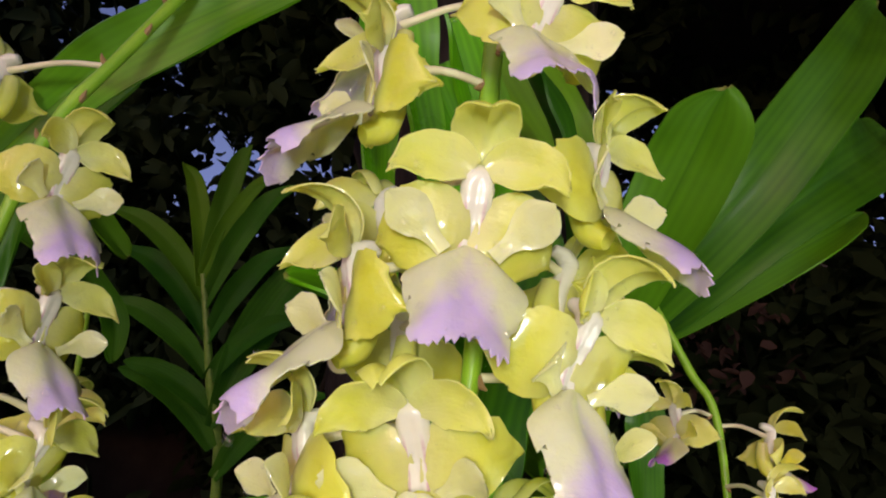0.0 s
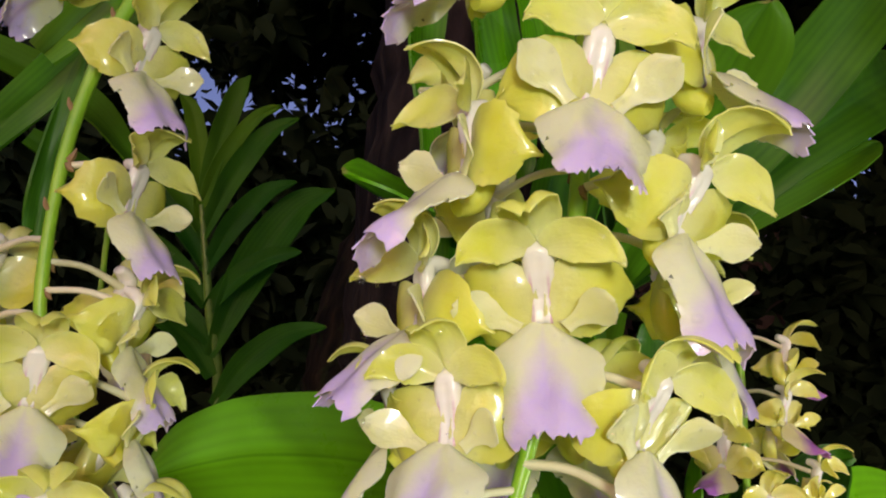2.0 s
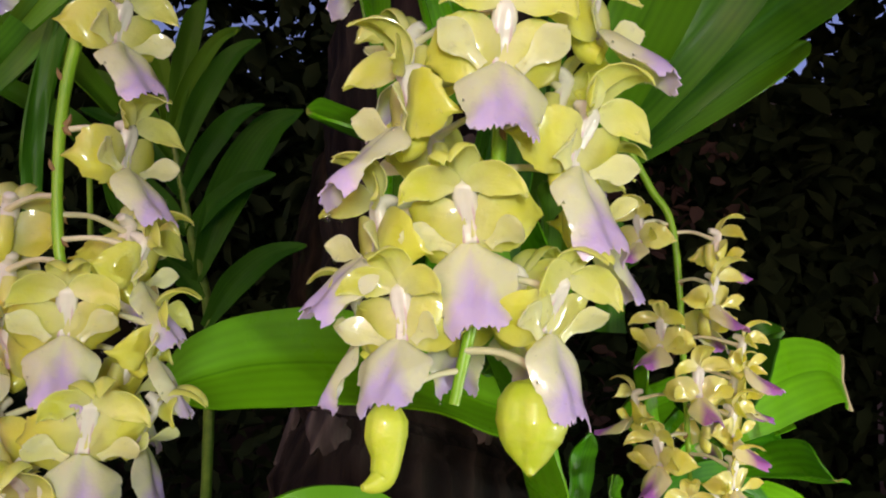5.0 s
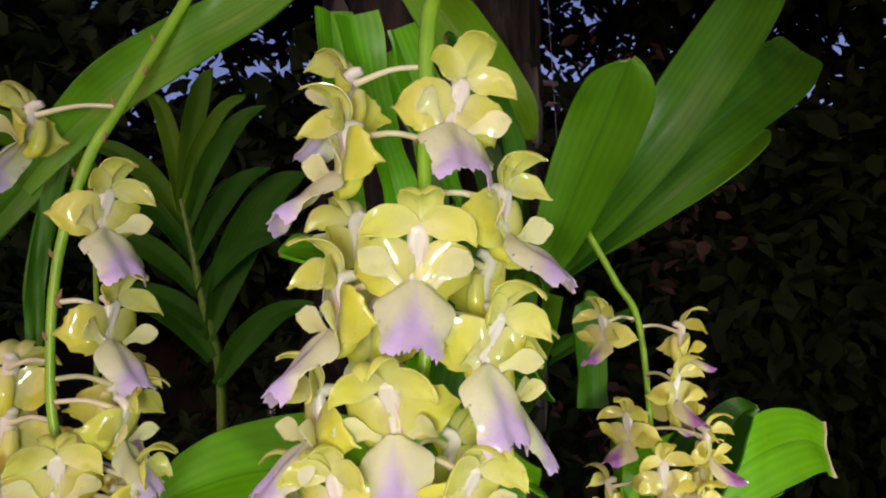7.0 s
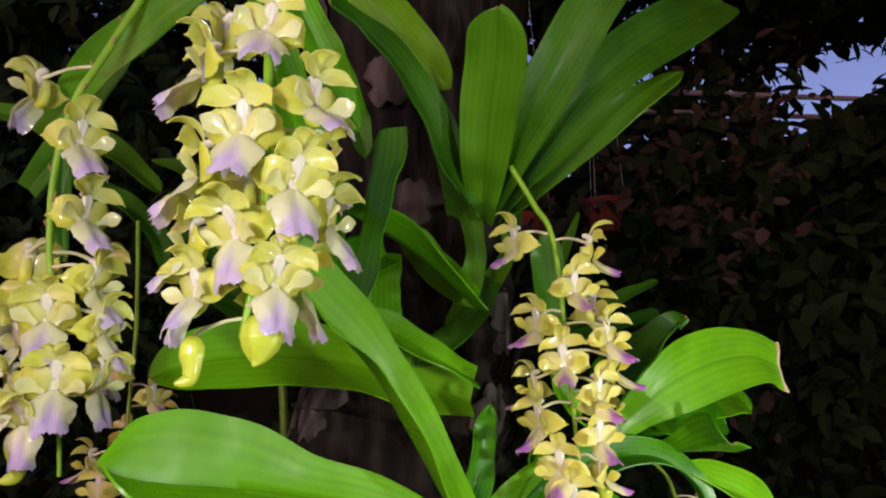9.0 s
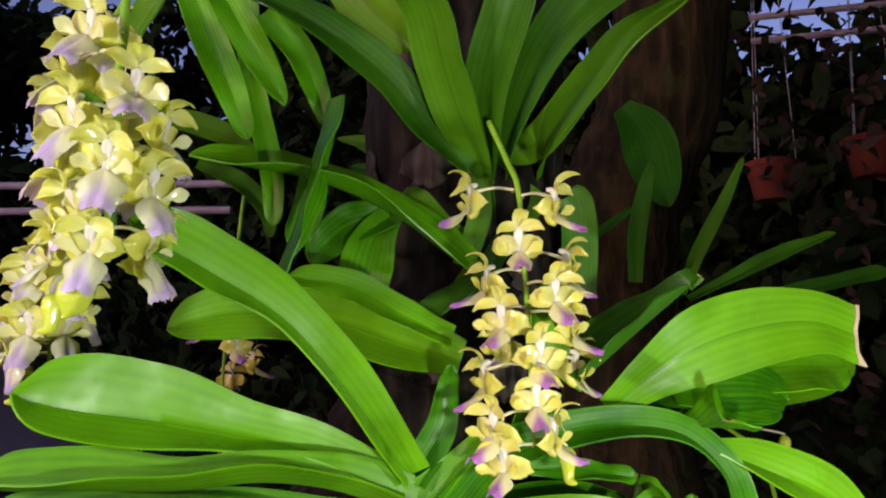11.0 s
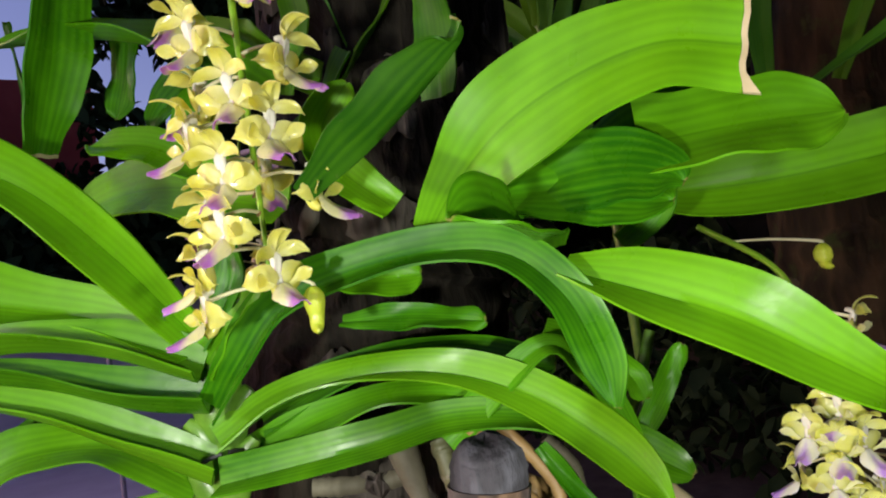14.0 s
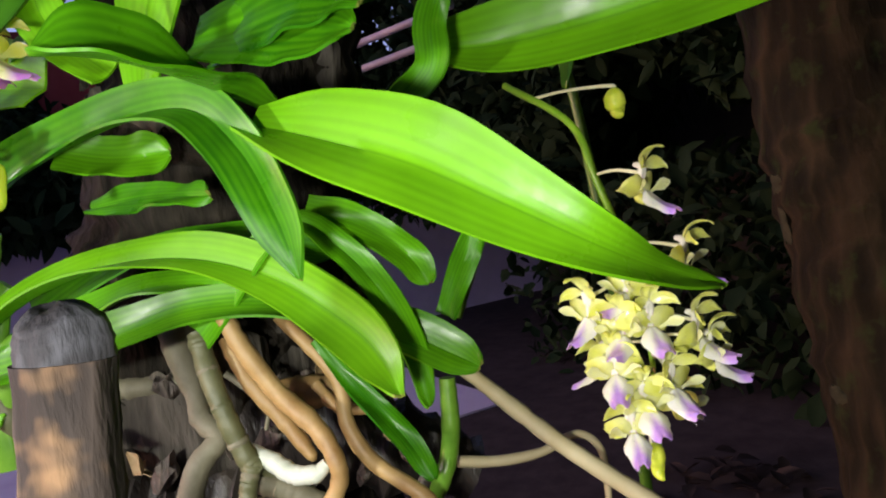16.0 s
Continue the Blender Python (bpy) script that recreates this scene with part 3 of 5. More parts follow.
def plant(place, label, mat):
    ob = tagged(empty("orchid_plant", place), label, "orchid plant", "orchid plants")
    plant_material[ob.name] = mat
    return ob


# ---- setting ----


def slab(name, x0, x1, y0, y1, z0, z1, mat, label):
    bm = bmesh.new()
    bmesh.ops.create_cube(bm, size=1)
    for v in bm.verts:
        v.co = Vector(((x0 + x1) / 2 + v.co.x * (x1 - x0), (y0 + y1) / 2 + v.co.y * (y1 - y0), (z0 + z1) / 2 + v.co.z * (z1 - z0)))
    me = bpy.data.meshes.new(name)
    bm.to_mesh(me)
    bm.free()
    me.materials.append(mat)
    return tagged(new(name, me), label, name.split("_")[0], kind="structure")


GROUND = plain("soil_dark", (0.045, 0.035, 0.03), (0.09, 0.07, 0.06), 9, 0.9, 6)
slab("ground", -40, 40, -40, 40, -0.3, 0.0, GROUND, "dark damp soil strewn with litter")


LICHEN = plain("lichen_olive", (0.040, 0.042, 0.018), (0.075, 0.072, 0.034), 60, 0.85, 1.5)
BARK_PLATE = bark_material("bark_plate_grey", (0.05, 0.044, 0.036), (0.16, 0.14, 0.115), 30)


def crust(root, foot, line, z, a, h, w, mat, name, rng, proud=0.0035):
    """A plate or crust that lies on a round bole and stands proud of it."""
    zs = [r[2] for r in line]
    grid, uv = [], []
    ph = rng.random() * 6.28
    for i in range(9):
        row = []
        q = i / 8
        wide = w * math.sin(math.pi * (0.08 + 0.84 * q)) ** 0.6 * (1 + 0.25 * math.sin(7 * q + ph) + 0.15 * math.sin(17 * q + 2 * ph))
        for jj in range(9):
            e = 2 * jj / 8 - 1
            zz = z + h * (q - 0.5) + 0.06 * h * math.sin(5 * e + ph)
            ang = a + wide * e / 2
            c = np.array([np.interp(zz, zs, [p[m] for p in line]) for m in range(4)])
            r = c[3] + proud * (1 - abs(e) ** 3) + 0.001
            row.append(np.array((c[0] + r * math.cos(ang), c[1] + r * math.sin(ang), zz)) - foot)
            uv.append((q, jj / 8))
        grid.append(row)
    v, f, u = sheet(grid, uv, 0.003)
    mesh_object(name, v, f, mat, root, u)


def trunk(name, rows, mat, label, patch_mat, patches, span, seed):
    """A bole with loose plates or crusts that stand proud of it."""
    rng = random.Random(seed)
    r0 = rows[-1] if rows[-1][2] < rows[0][2] else rows[0]
    foot = np.array((r0[0], r0[1], 0.0))
    root = tagged(empty(name, tuple(foot)), label, "tree trunk")
    v, f, u = tube([np.array(r[:3]) - foot for r in rows], [r[3] for r in rows], 36, 90, 0.10, 9)
    mesh_object("bole", v, f, mat, root, u)
    line = sorted(rows, key=lambda r: r[2])
    for k in range(patches):
        crust(root, foot, line, rng.uniform(*span), rng.uniform(0, 6.28), rng.uniform(0.02, 0.06), rng.uniform(0.15, 0.5), patch_mat,
              "bark_plate" if patch_mat is BARK_PLATE else "lichen", rng)
    return root


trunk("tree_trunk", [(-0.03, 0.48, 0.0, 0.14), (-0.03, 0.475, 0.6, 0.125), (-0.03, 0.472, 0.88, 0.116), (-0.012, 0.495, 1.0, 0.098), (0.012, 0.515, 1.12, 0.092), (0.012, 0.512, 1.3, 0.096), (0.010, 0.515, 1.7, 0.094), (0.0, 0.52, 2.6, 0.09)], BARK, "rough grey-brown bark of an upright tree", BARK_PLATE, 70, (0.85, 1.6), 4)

# ---- orchid plants ----
plant_main = plant((0.07, 0.339, 0.93), "glossy green strap-leaved orchid fanning out over bare roots", LEAF)
leaf(plant_main, [(0.069, 0.330, 1.012, 0.029), (0.049, 0.292, 1.067, 0.044), (0.030, 0.251, 1.113, 0.043), (0.013, 0.203, 1.140, 0.044), (0.005, 0.172, 1.153, 0.040), (0.002, 0.157, 1.159, 0.028)],
     (0.64, -0.74, 0.69), (0.90, -0.40, 0.34), 0.75, 'round')
leaf(plant_main, [(0.066, 0.328, 1.004, 0.028), (0.024, 0.290, 1.030, 0.040), (-0.008, 0.247, 1.044, 0.049), (-0.029, 0.207, 1.055, 0.062), (-0.045, 0.171, 1.062, 0.062), (-0.056, 0.150, 1.067, 0.047), (-0.062, 0.141, 1.070, 0.023)],
     (0.65, -0.73, 0.91), (0.95, -0.32, 0.56), 0.6, 'round')
leaf(plant_main, [(0.074, 0.329, 0.992, 0.044), (0.048, 0.286, 1.013, 0.042), (0.023, 0.244, 1.022, 0.037), (-0.007, 0.203, 1.021, 0.040), (-0.042, 0.165, 1.024, 0.042), (-0.072, 0.133, 1.024, 0.030)],
     (0.55, -0.60, 1.9), (0.80, -0.25, 1.7), 1.1, 'round', LEAF_LIME)
leaf(plant_main, [(0.071, 0.333, 0.974, 0.046), (0.052, 0.298, 0.981, 0.044), (0.029, 0.258, 0.997, 0.036), (0.006, 0.218, 1.007, 0.032), (-0.019, 0.184, 1.011, 0.031), (-0.045, 0.155, 1.009, 0.033), (-0.069, 0.136, 0.998, 0.025)],
     (0.52, -0.60, 2.1), (0.80, -0.26, 1.6), 1.1, 'round', LEAF_LIME)
leaf(plant_main, [(0.070, 0.332, 0.931, 0.044), (0.052, 0.298, 0.953, 0.044), (0.029, 0.257, 0.977, 0.036), (0.007, 0.219, 0.992, 0.030), (-0.018, 0.185, 1.000, 0.027), (-0.037, 0.163, 0.998, 0.026), (-0.057, 0.142, 0.987, 0.018)],
     (0.52, -0.55, 2.1), (0.80, -0.20, 1.8), 1.1, 'round', LEAF_LIME)
leaf(plant_main, [(0.072, 0.341, 0.902, 0.014), (0.050, 0.318, 0.912, 0.026), (0.020, 0.285, 0.905, 0.030), (-0.020, 0.245, 0.888, 0.028), (-0.050, 0.210, 0.865, 0.014)],
     (0.73, -0.60, 0.9), (0.87, -0.34, 0.9), 0.5, 'point', LEAF_LIME)
leaf(plant_main, [(0.050, 0.328, 0.924, 0.030), (0.020, 0.290, 0.951, 0.040), (0.008, 0.250, 0.957, 0.040), (-0.004, 0.222, 0.950, 0.040), (-0.014, 0.197, 0.930, 0.030)],
     (0.73, -0.60, 1.13), (0.87, -0.34, 1.15), 0.3, 'round', LEAF_LIME)
leaf(plant_main, [(0.021, 0.323, 0.944, 0.023), (-0.027, 0.271, 0.969, 0.022), (-0.041, 0.240, 0.961, 0.018), (-0.052, 0.213, 0.942, 0.015), (-0.052, 0.199, 0.923, 0.012)],
     (0.75, -0.59, 1.10), (0.88, -0.32, 1.14), 0.3, 'round')
leaf(plant_main, [(0.066, 0.335, 1.008, 0.026), (0.079, 0.350, 1.039, 0.024), (0.083, 0.353, 1.067, 0.016), (0.088, 0.351, 1.085, 0.009)],
     (0.64, -0.74, 0.70), (0.60, -0.80, 0.53), 0.35, 'round')
leaf(plant_main, [(0.072, 0.334, 0.995, 0.026), (0.087, 0.343, 1.012, 0.021), (0.103, 0.353, 1.029, 0.017), (0.121, 0.358, 1.043, 0.011)],
     (0.63, -0.74, 0.73), (0.54, -0.83, 0.63), 0.3, 'round')
leaf(plant_main, [(0.073, 0.336, 0.969, 0.029), (0.096, 0.346, 0.994, 0.030), (0.124, 0.369, 1.028, 0.033), (0.173, 0.415, 1.043, 0.031), (0.216, 0.447, 1.040, 0.030), (0.243, 0.461, 1.017, 0.027), (0.253, 0.469, 0.988, 0.026), (0.255, 0.475, 0.959, 0.017)],
     (0.69, -0.67, 0.77), (0.81, -0.54, 0.30), 0.6, 'point')
leaf(plant_main, [(0.073, 0.335, 0.950, 0.031), (0.090, 0.367, 0.970, 0.029), (0.121, 0.408, 0.980, 0.025), (0.155, 0.447, 0.976, 0.026), (0.186, 0.479, 0.959, 0.029), (0.216, 0.503, 0.932, 0.031), (0.234, 0.510, 0.915, 0.024), (0.250, 0.510, 0.901, 0.013)],
     (0.68, -0.66, 1.11), (0.24, -0.90, 0.66), 0.5, 'point', LEAF_LIME)
leaf(plant_main, [(0.083, 0.331, 0.930, 0.031), (0.134, 0.402, 0.942, 0.025), (0.155, 0.440, 0.950, 0.023), (0.176, 0.478, 0.946, 0.024), (0.184, 0.509, 0.933, 0.026), (0.193, 0.540, 0.918, 0.029), (0.204, 0.559, 0.904, 0.025), (0.212, 0.570, 0.895, 0.017)],
     (0.66, -0.66, 1.06), (0.87, -0.45, 0.62), 0.4, 'round', LEAF_LIME)
leaf(plant_main, [(0.067, 0.358, 0.936, 0.029), (0.097, 0.391, 0.954, 0.026), (0.127, 0.424, 0.964, 0.022), (0.153, 0.466, 0.957, 0.022), (0.169, 0.499, 0.940, 0.018)],
     (0.66, -0.68, 1.13), (0.39, -0.87, 0.88), 0.3, 'round')
leaf(plant_main, [(0.060, 0.366, 0.954, 0.029), (0.090, 0.413, 0.978, 0.027), (0.124, 0.465, 0.984, 0.024), (0.161, 0.520, 0.966, 0.021)],
     (0.67, -0.69, 1.08), (0.40, -0.89, 0.83), 0.3, 'round')
leaf(plant_main, [(0.146, 0.444, 0.936, 0.023), (0.186, 0.488, 0.983, 0.015), (0.194, 0.512, 0.968, 0.016), (0.199, 0.532, 0.935, 0.015), (0.196, 0.543, 0.902, 0.013), (0.197, 0.544, 0.878, 0.008)],
     (0.99, -0.10, 0.50), (0.89, -0.37, 0.46), 0.3, 'round')
plant_right = plant((0.20, 0.44, 1.0), "orchid with broad ribbed green leaves, one cut off square", LEAF)
leaf(plant_right, [(0.171, 0.436, 1.053, 0.021), (0.198, 0.439, 1.075, 0.034), (0.233, 0.448, 1.098, 0.054), (0.269, 0.464, 1.112, 0.056), (0.303, 0.481, 1.116, 0.050), (0.329, 0.499, 1.107, 0.042)],
     (0.93, -0.37, 0.43), (0.67, -0.69, 0.23), 0.12, 'cut')
# the darker leaf material puts this leaf's shade into its colour
leaf(plant_right, [(0.170, 0.369, 1.077, 0.021), (0.185, 0.392, 1.099, 0.054), (0.207, 0.414, 1.122, 0.050), (0.229, 0.429, 1.140, 0.026), (0.240, 0.424, 1.145, 0.010)],
     (-0.62, -0.72, 0.55), (-0.66, -0.72, 0.30), 0.6, 'point', LEAF_DARK)
leaf(plant_right, [(0.193, 0.466, 1.061, 0.017), (0.235, 0.475, 1.070, 0.039), (0.262, 0.490, 1.071, 0.041), (0.278, 0.504, 1.065, 0.036), (0.283, 0.509, 1.059, 0.026)],
     (0.88, -0.46, 0.41), (0.75, -0.66, 0.40), 0.15, 'round')
leaf(plant_right, [(0.212, 0.457, 1.067, 0.030), (0.250, 0.484, 1.063, 0.042), (0.278, 0.506, 1.051, 0.028)],
     (0.20, -0.98, 0.56), (0.07, -0.99, 0.58), 0.2, 'round')
leaf(plant_right, [(0.260, 0.509, 1.083, 0.051), (0.293, 0.545, 1.085, 0.055), (0.323, 0.578, 1.083, 0.040)],
     (0.10, -0.99, 0.52), (-0.00, -1.00, 0.52), 0.2, 'round')
leaf(plant_right, [(0.214, 0.482, 1.038, 0.018), (0.236, 0.456, 1.046, 0.032), (0.250, 0.430, 1.053, 0.043), (0.256, 0.410, 1.055, 0.040), (0.256, 0.396, 1.053, 0.024)],
     (0.85, -0.35, 1.0), (0.88, -0.40, 0.8), 0.5, 'round')
leaf(plant_right, [(0.237, 0.470, 1.026, 0.019), (0.267, 0.488, 1.014, 0.042), (0.300, 0.509, 0.997, 0.045), (0.323, 0.534, 0.975, 0.035), (0.340, 0.560, 0.954, 0.022), (0.336, 0.593, 0.939, 0.014), (0.326, 0.626, 0.928, 0.005)],
     (0.96, -0.21, 0.43), (0.67, -0.73, 0.45), 0.35, 'point')
leaf(plant_right, [(0.180, 0.585, 1.069, 0.020), (0.196, 0.618, 1.065, 0.044), (0.232, 0.656, 1.065, 0.056), (0.266, 0.693, 1.069, 0.058), (0.302, 0.733, 1.077, 0.051), (0.330, 0.763, 1.093, 0.026)],
     (0.76, -0.64, 0.21), (0.39, -0.91, 0.17), 0.45, 'point')
leaf(plant_right, [(0.206, 0.525, 1.085, 0.021), (0.229, 0.550, 1.098, 0.039), (0.254, 0.577, 1.098, 0.039), (0.270, 0.594, 1.091, 0.031), (0.274, 0.599, 1.086, 0.017)],
     (0.80, -0.58, 0.26), (0.63, -0.76, 0.15), 0.2, 'round')
leaf(plant_right, [(0.194, 0.556, 1.035, 0.016), (0.208, 0.572, 1.051, 0.018), (0.220, 0.570, 1.070, 0.018), (0.235, 0.572, 1.087, 0.012)],
     (0.90, -0.40, 0.14), (0.83, -0.47, -0.02), 0.3, 'round')
leaf(plant_right, [(0.174, 0.504, 0.990, 0.016), (0.183, 0.529, 0.977, 0.021), (0.193, 0.548, 0.958, 0.020), (0.195, 0.557, 0.941, 0.015)],
     (0.96, -0.27, 0.46), (0.91, -0.41, 0.49), 0.3, 'round')
leaf(plant_right, [(0.180, 0.570, 0.920, 0.013), (0.190, 0.581, 0.946, 0.016), (0.199, 0.591, 0.969, 0.011)],
     (0.90, -0.42, 0.44), (0.87, -0.49, 0.31), 0.3, 'round')
leaf(plant_right, [(0.110, 0.406, 1.010, 0.009), (0.148, 0.432, 1.009, 0.018), (0.184, 0.457, 1.003, 0.014)],
     (1.00, 0.00, 0.41), (0.99, -0.14, 0.42), 0.3, 'point')
leaf(plant_right, [(0.114, 0.395, 1.042, 0.023), (0.124, 0.421, 1.034, 0.027), (0.136, 0.448, 1.032, 0.030)],
     (0.99, 0.03, 0.34), (0.98, -0.10, 0.36), 0.3, 'round')
leaf(plant_right, [(0.158, 0.502, 0.921, 0.008), (0.172, 0.517, 0.890, 0.013), (0.186, 0.533, 0.861, 0.014), (0.194, 0.541, 0.839, 0.009)],
     (0.96, -0.25, 0.44), (0.87, -0.35, 0.65), 0.3, 'round')
leaf(plant_right, [(0.155, 0.425, 1.071, 0.020), (0.136, 0.404, 1.098, 0.027), (0.131, 0.399, 1.122, 0.028), (0.143, 0.412, 1.145, 0.021)],
     (0.94, -0.33, 0.19), (0.92, -0.29, 0.02), 0.3, 'round')
plant_upper = plant((0.112, 0.375, 1.245), "orchid with long upright dark green leaves on the tree", LEAF_DARK)
leaf(plant_upper, [(0.084, 0.412, 1.229, 0.018), (0.090, 0.360, 1.256, 0.034), (0.096, 0.320, 1.283, 0.041), (0.103, 0.290, 1.307, 0.042), (0.105, 0.268, 1.319, 0.037), (0.106, 0.256, 1.325, 0.026)],
     (-0.03, -0.97, -0.13), (-0.09, -0.87, -0.49), 0.2, 'round')
leaf(plant_upper, [(0.087, 0.408, 1.233, 0.021), (0.113, 0.355, 1.271, 0.036), (0.142, 0.323, 1.308, 0.039), (0.168, 0.308, 1.347, 0.038), (0.198, 0.316, 1.389, 0.036), (0.238, 0.352, 1.450, 0.026)],
     (-0.04, -0.97, -0.03), (-0.28, -0.78, -0.46), 0.3, 'round')
leaf(plant_upper, [(0.094, 0.423, 1.236, 0.019), (0.128, 0.375, 1.268, 0.031), (0.164, 0.351, 1.303, 0.037), (0.204, 0.355, 1.337, 0.044), (0.251, 0.387, 1.375, 0.048), (0.297, 0.440, 1.416, 0.039)],
     (-0.05, -0.97, -0.03), (-0.33, -0.83, -0.25), 0.3, 'round')
leaf(plant_upper, [(0.098, 0.490, 1.247, 0.020), (0.133, 0.427, 1.263, 0.025), (0.176, 0.397, 1.290, 0.027), (0.210, 0.383, 1.312, 0.024), (0.247, 0.399, 1.337, 0.013)],
     (-0.05, -0.97, 0.08), (-0.30, -0.87, -0.08), 0.3, 'point')
leaf(plant_upper, [(0.063, 0.453, 1.185, 0.024), (0.067, 0.434, 1.230, 0.028), (0.063, 0.422, 1.271, 0.029), (0.052, 0.416, 1.313, 0.026), (0.035, 0.419, 1.356, 0.019)],
     (0.01, -0.99, -0.04), (0.05, -0.91, -0.31), 0.3, 'round')
leaf(plant_upper, [(0.000, 0.296, 1.384, 0.025), (0.019, 0.301, 1.363, 0.035), (0.038, 0.310, 1.339, 0.039), (0.055, 0.320, 1.320, 0.033), (0.068, 0.329, 1.306, 0.012)],
     (0.13, -0.83, -0.44), (-0.00, -0.92, -0.30), 0.35, 'point')
leaf(plant_upper, [(0.089, 0.441, 1.183, 0.019), (0.074, 0.425, 1.153, 0.023), (0.051, 0.400, 1.130, 0.021), (0.031, 0.378, 1.113, 0.013)],
     (-0.04, -0.99, 0.16), (0.07, -1.00, 0.28), 0.3, 'round')
leaf(plant_upper, [(0.065, 0.430, 1.172, 0.024), (0.047, 0.411, 1.188, 0.026), (0.033, 0.395, 1.208, 0.027), (0.025, 0.386, 1.220, 0.018)],
     (0.00, -0.99, 0.18), (0.08, -0.97, 0.08), 0.3, 'round')
leaf(plant_upper, [(0.106, 0.475, 1.228, 0.021), (0.090, 0.457, 1.195, 0.030), (0.072, 0.437, 1.164, 0.028), (0.055, 0.419, 1.135, 0.018)],
     (-0.07, -0.98, 0.10), (0.02, -1.00, 0.24), 0.3, 'round')
leaf(plant_upper, [(0.081, 0.388, 1.231, 0.020), (0.065, 0.356, 1.255, 0.030), (0.055, 0.316, 1.282, 0.032), (0.041, 0.270, 1.300, 0.029), (0.025, 0.239, 1.310, 0.024), (0.014, 0.211, 1.311, 0.017)],
     (0.45, -0.86, 0.35), (0.65, -0.60, 0.14), 0.35, 'round')
leaf(plant_upper, [(0.076, 0.427, 1.259, 0.019), (0.103, 0.457, 1.263, 0.030), (0.129, 0.485, 1.307, 0.031), (0.148, 0.506, 1.347, 0.027)],
     (0.42, -0.86, -0.08), (0.26, -0.89, -0.18), 0.3, 'round')
leaf(plant_upper, [(0.068, 0.404, 1.159, 0.018), (0.077, 0.414, 1.200, 0.020), (0.074, 0.410, 1.237, 0.020)],
     (0.47, -0.88, 0.09), (0.44, -0.86, -0.05), 0.3, 'round')
leaf(plant_upper, [(0.136, 0.478, 1.140, 0.028), (0.137, 0.479, 1.187, 0.030), (0.135, 0.477, 1.220, 0.026), (0.132, 0.473, 1.227, 0.014)],
     (0.32, -0.95, -0.07), (0.32, -0.92, -0.22), 0.15, 'round')
plant_left = plant((0.04, 0.37, 1.12), "orchid with narrow drooping dark leaves", LEAF)
leaf(plant_left, [(0.072, 0.393, 1.086, 0.031), (0.029, 0.369, 1.101, 0.060), (-0.009, 0.349, 1.115, 0.060), (-0.048, 0.329, 1.121, 0.058), (-0.083, 0.311, 1.120, 0.050), (-0.104, 0.298, 1.115, 0.040), (-0.121, 0.285, 1.108, 0.026)],
     (0.47, -0.88, 0.73), (0.81, -0.59, 0.59), 0.25, 'round')
leaf(plant_left, [(0.077, 0.369, 1.102, 0.021), (0.054, 0.345, 1.117, 0.030), (0.021, 0.323, 1.137, 0.026), (-0.012, 0.294, 1.144, 0.021)],
     (0.48, -0.88, 0.79), (0.67, -0.74, 0.71), 0.3, 'point')
leaf(plant_left, [(0.029, 0.287, 1.261, 0.036), (0.026, 0.284, 1.238, 0.042), (0.023, 0.281, 1.222, 0.044), (0.019, 0.276, 1.190, 0.044), (0.013, 0.269, 1.161, 0.040), (0.006, 0.262, 1.135, 0.026)],
     (0.76, 0.59, -0.27), (0.76, 0.59, -0.27), .3, 'cut')
leaf(plant_left, [(0.081, 0.388, 1.157, 0.036), (0.039, 0.350, 1.197, 0.054), (-0.000, 0.307, 1.218, 0.059), (-0.035, 0.269, 1.223, 0.045), (-0.059, 0.244, 1.224, 0.021)],
     (0.46, -0.88, 2.09), (0.74, -0.62, 1.95), 0.35, 'point')
leaf(plant_left, [(0.011, 0.386, 1.201, 0.030), (-0.011, 0.362, 1.190, 0.035), (-0.022, 0.342, 1.170, 0.027), (-0.028, 0.336, 1.159, 0.013)],
     (0.55, -0.81, 0.21), (0.64, -0.76, -0.01), 0.4, 'round')
leaf(plant_left, [(0.011, 0.386, 1.201, 0.024), (0.006, 0.373, 1.181, 0.036), (0.005, 0.364, 1.158, 0.044), (0.004, 0.363, 1.140, 0.037)],
     (0.55, -0.81, 0.31), (0.59, -0.81, -0.08), 0.4, 'cut')
leaf(plant_left, [(-0.017, 0.326, 1.228, 0.022), (-0.020, 0.322, 1.197, 0.024), (-0.027, 0.315, 1.167, 0.019)],
     (0.63, -0.74, -0.14), (0.66, -0.74, -0.03), 0.2, 'round')
leaf(plant_left, [(-0.027, 0.211, 1.322, 0.024), (-0.018, 0.222, 1.286, 0.025), (-0.008, 0.232, 1.254, 0.021), (-0.001, 0.240, 1.227, 0.011)],
     (0.69, -0.57, -0.25), (0.69, -0.67, -0.08), 0.4, 'round')
leaf(plant_left, [(-0.008, 0.217, 1.319, 0.024), (0.005, 0.231, 1.288, 0.023), (0.015, 0.242, 1.264, 0.017), (0.021, 0.249, 1.248, 0.006)],
     (0.67, -0.59, -0.25), (0.65, -0.69, -0.13), 0.4, 'point')
leaf(plant_left, [(-0.017, 0.266, 1.328, 0.022), (-0.001, 0.284, 1.303, 0.023), (0.008, 0.294, 1.275, 0.019), (0.014, 0.300, 1.249, 0.008)],
     (0.64, -0.64, -0.24), (0.61, -0.74, -0.10), 0.4, 'round')
leaf(plant_left, [(-0.043, 0.268, 1.353, 0.023), (-0.035, 0.277, 1.281, 0.017), (-0.025, 0.287, 1.220, 0.017), (-0.023, 0.290, 1.180, 0.012)],
     (0.65, -0.61, -0.36), (0.68, -0.72, -0.06), 0.3, 'round')

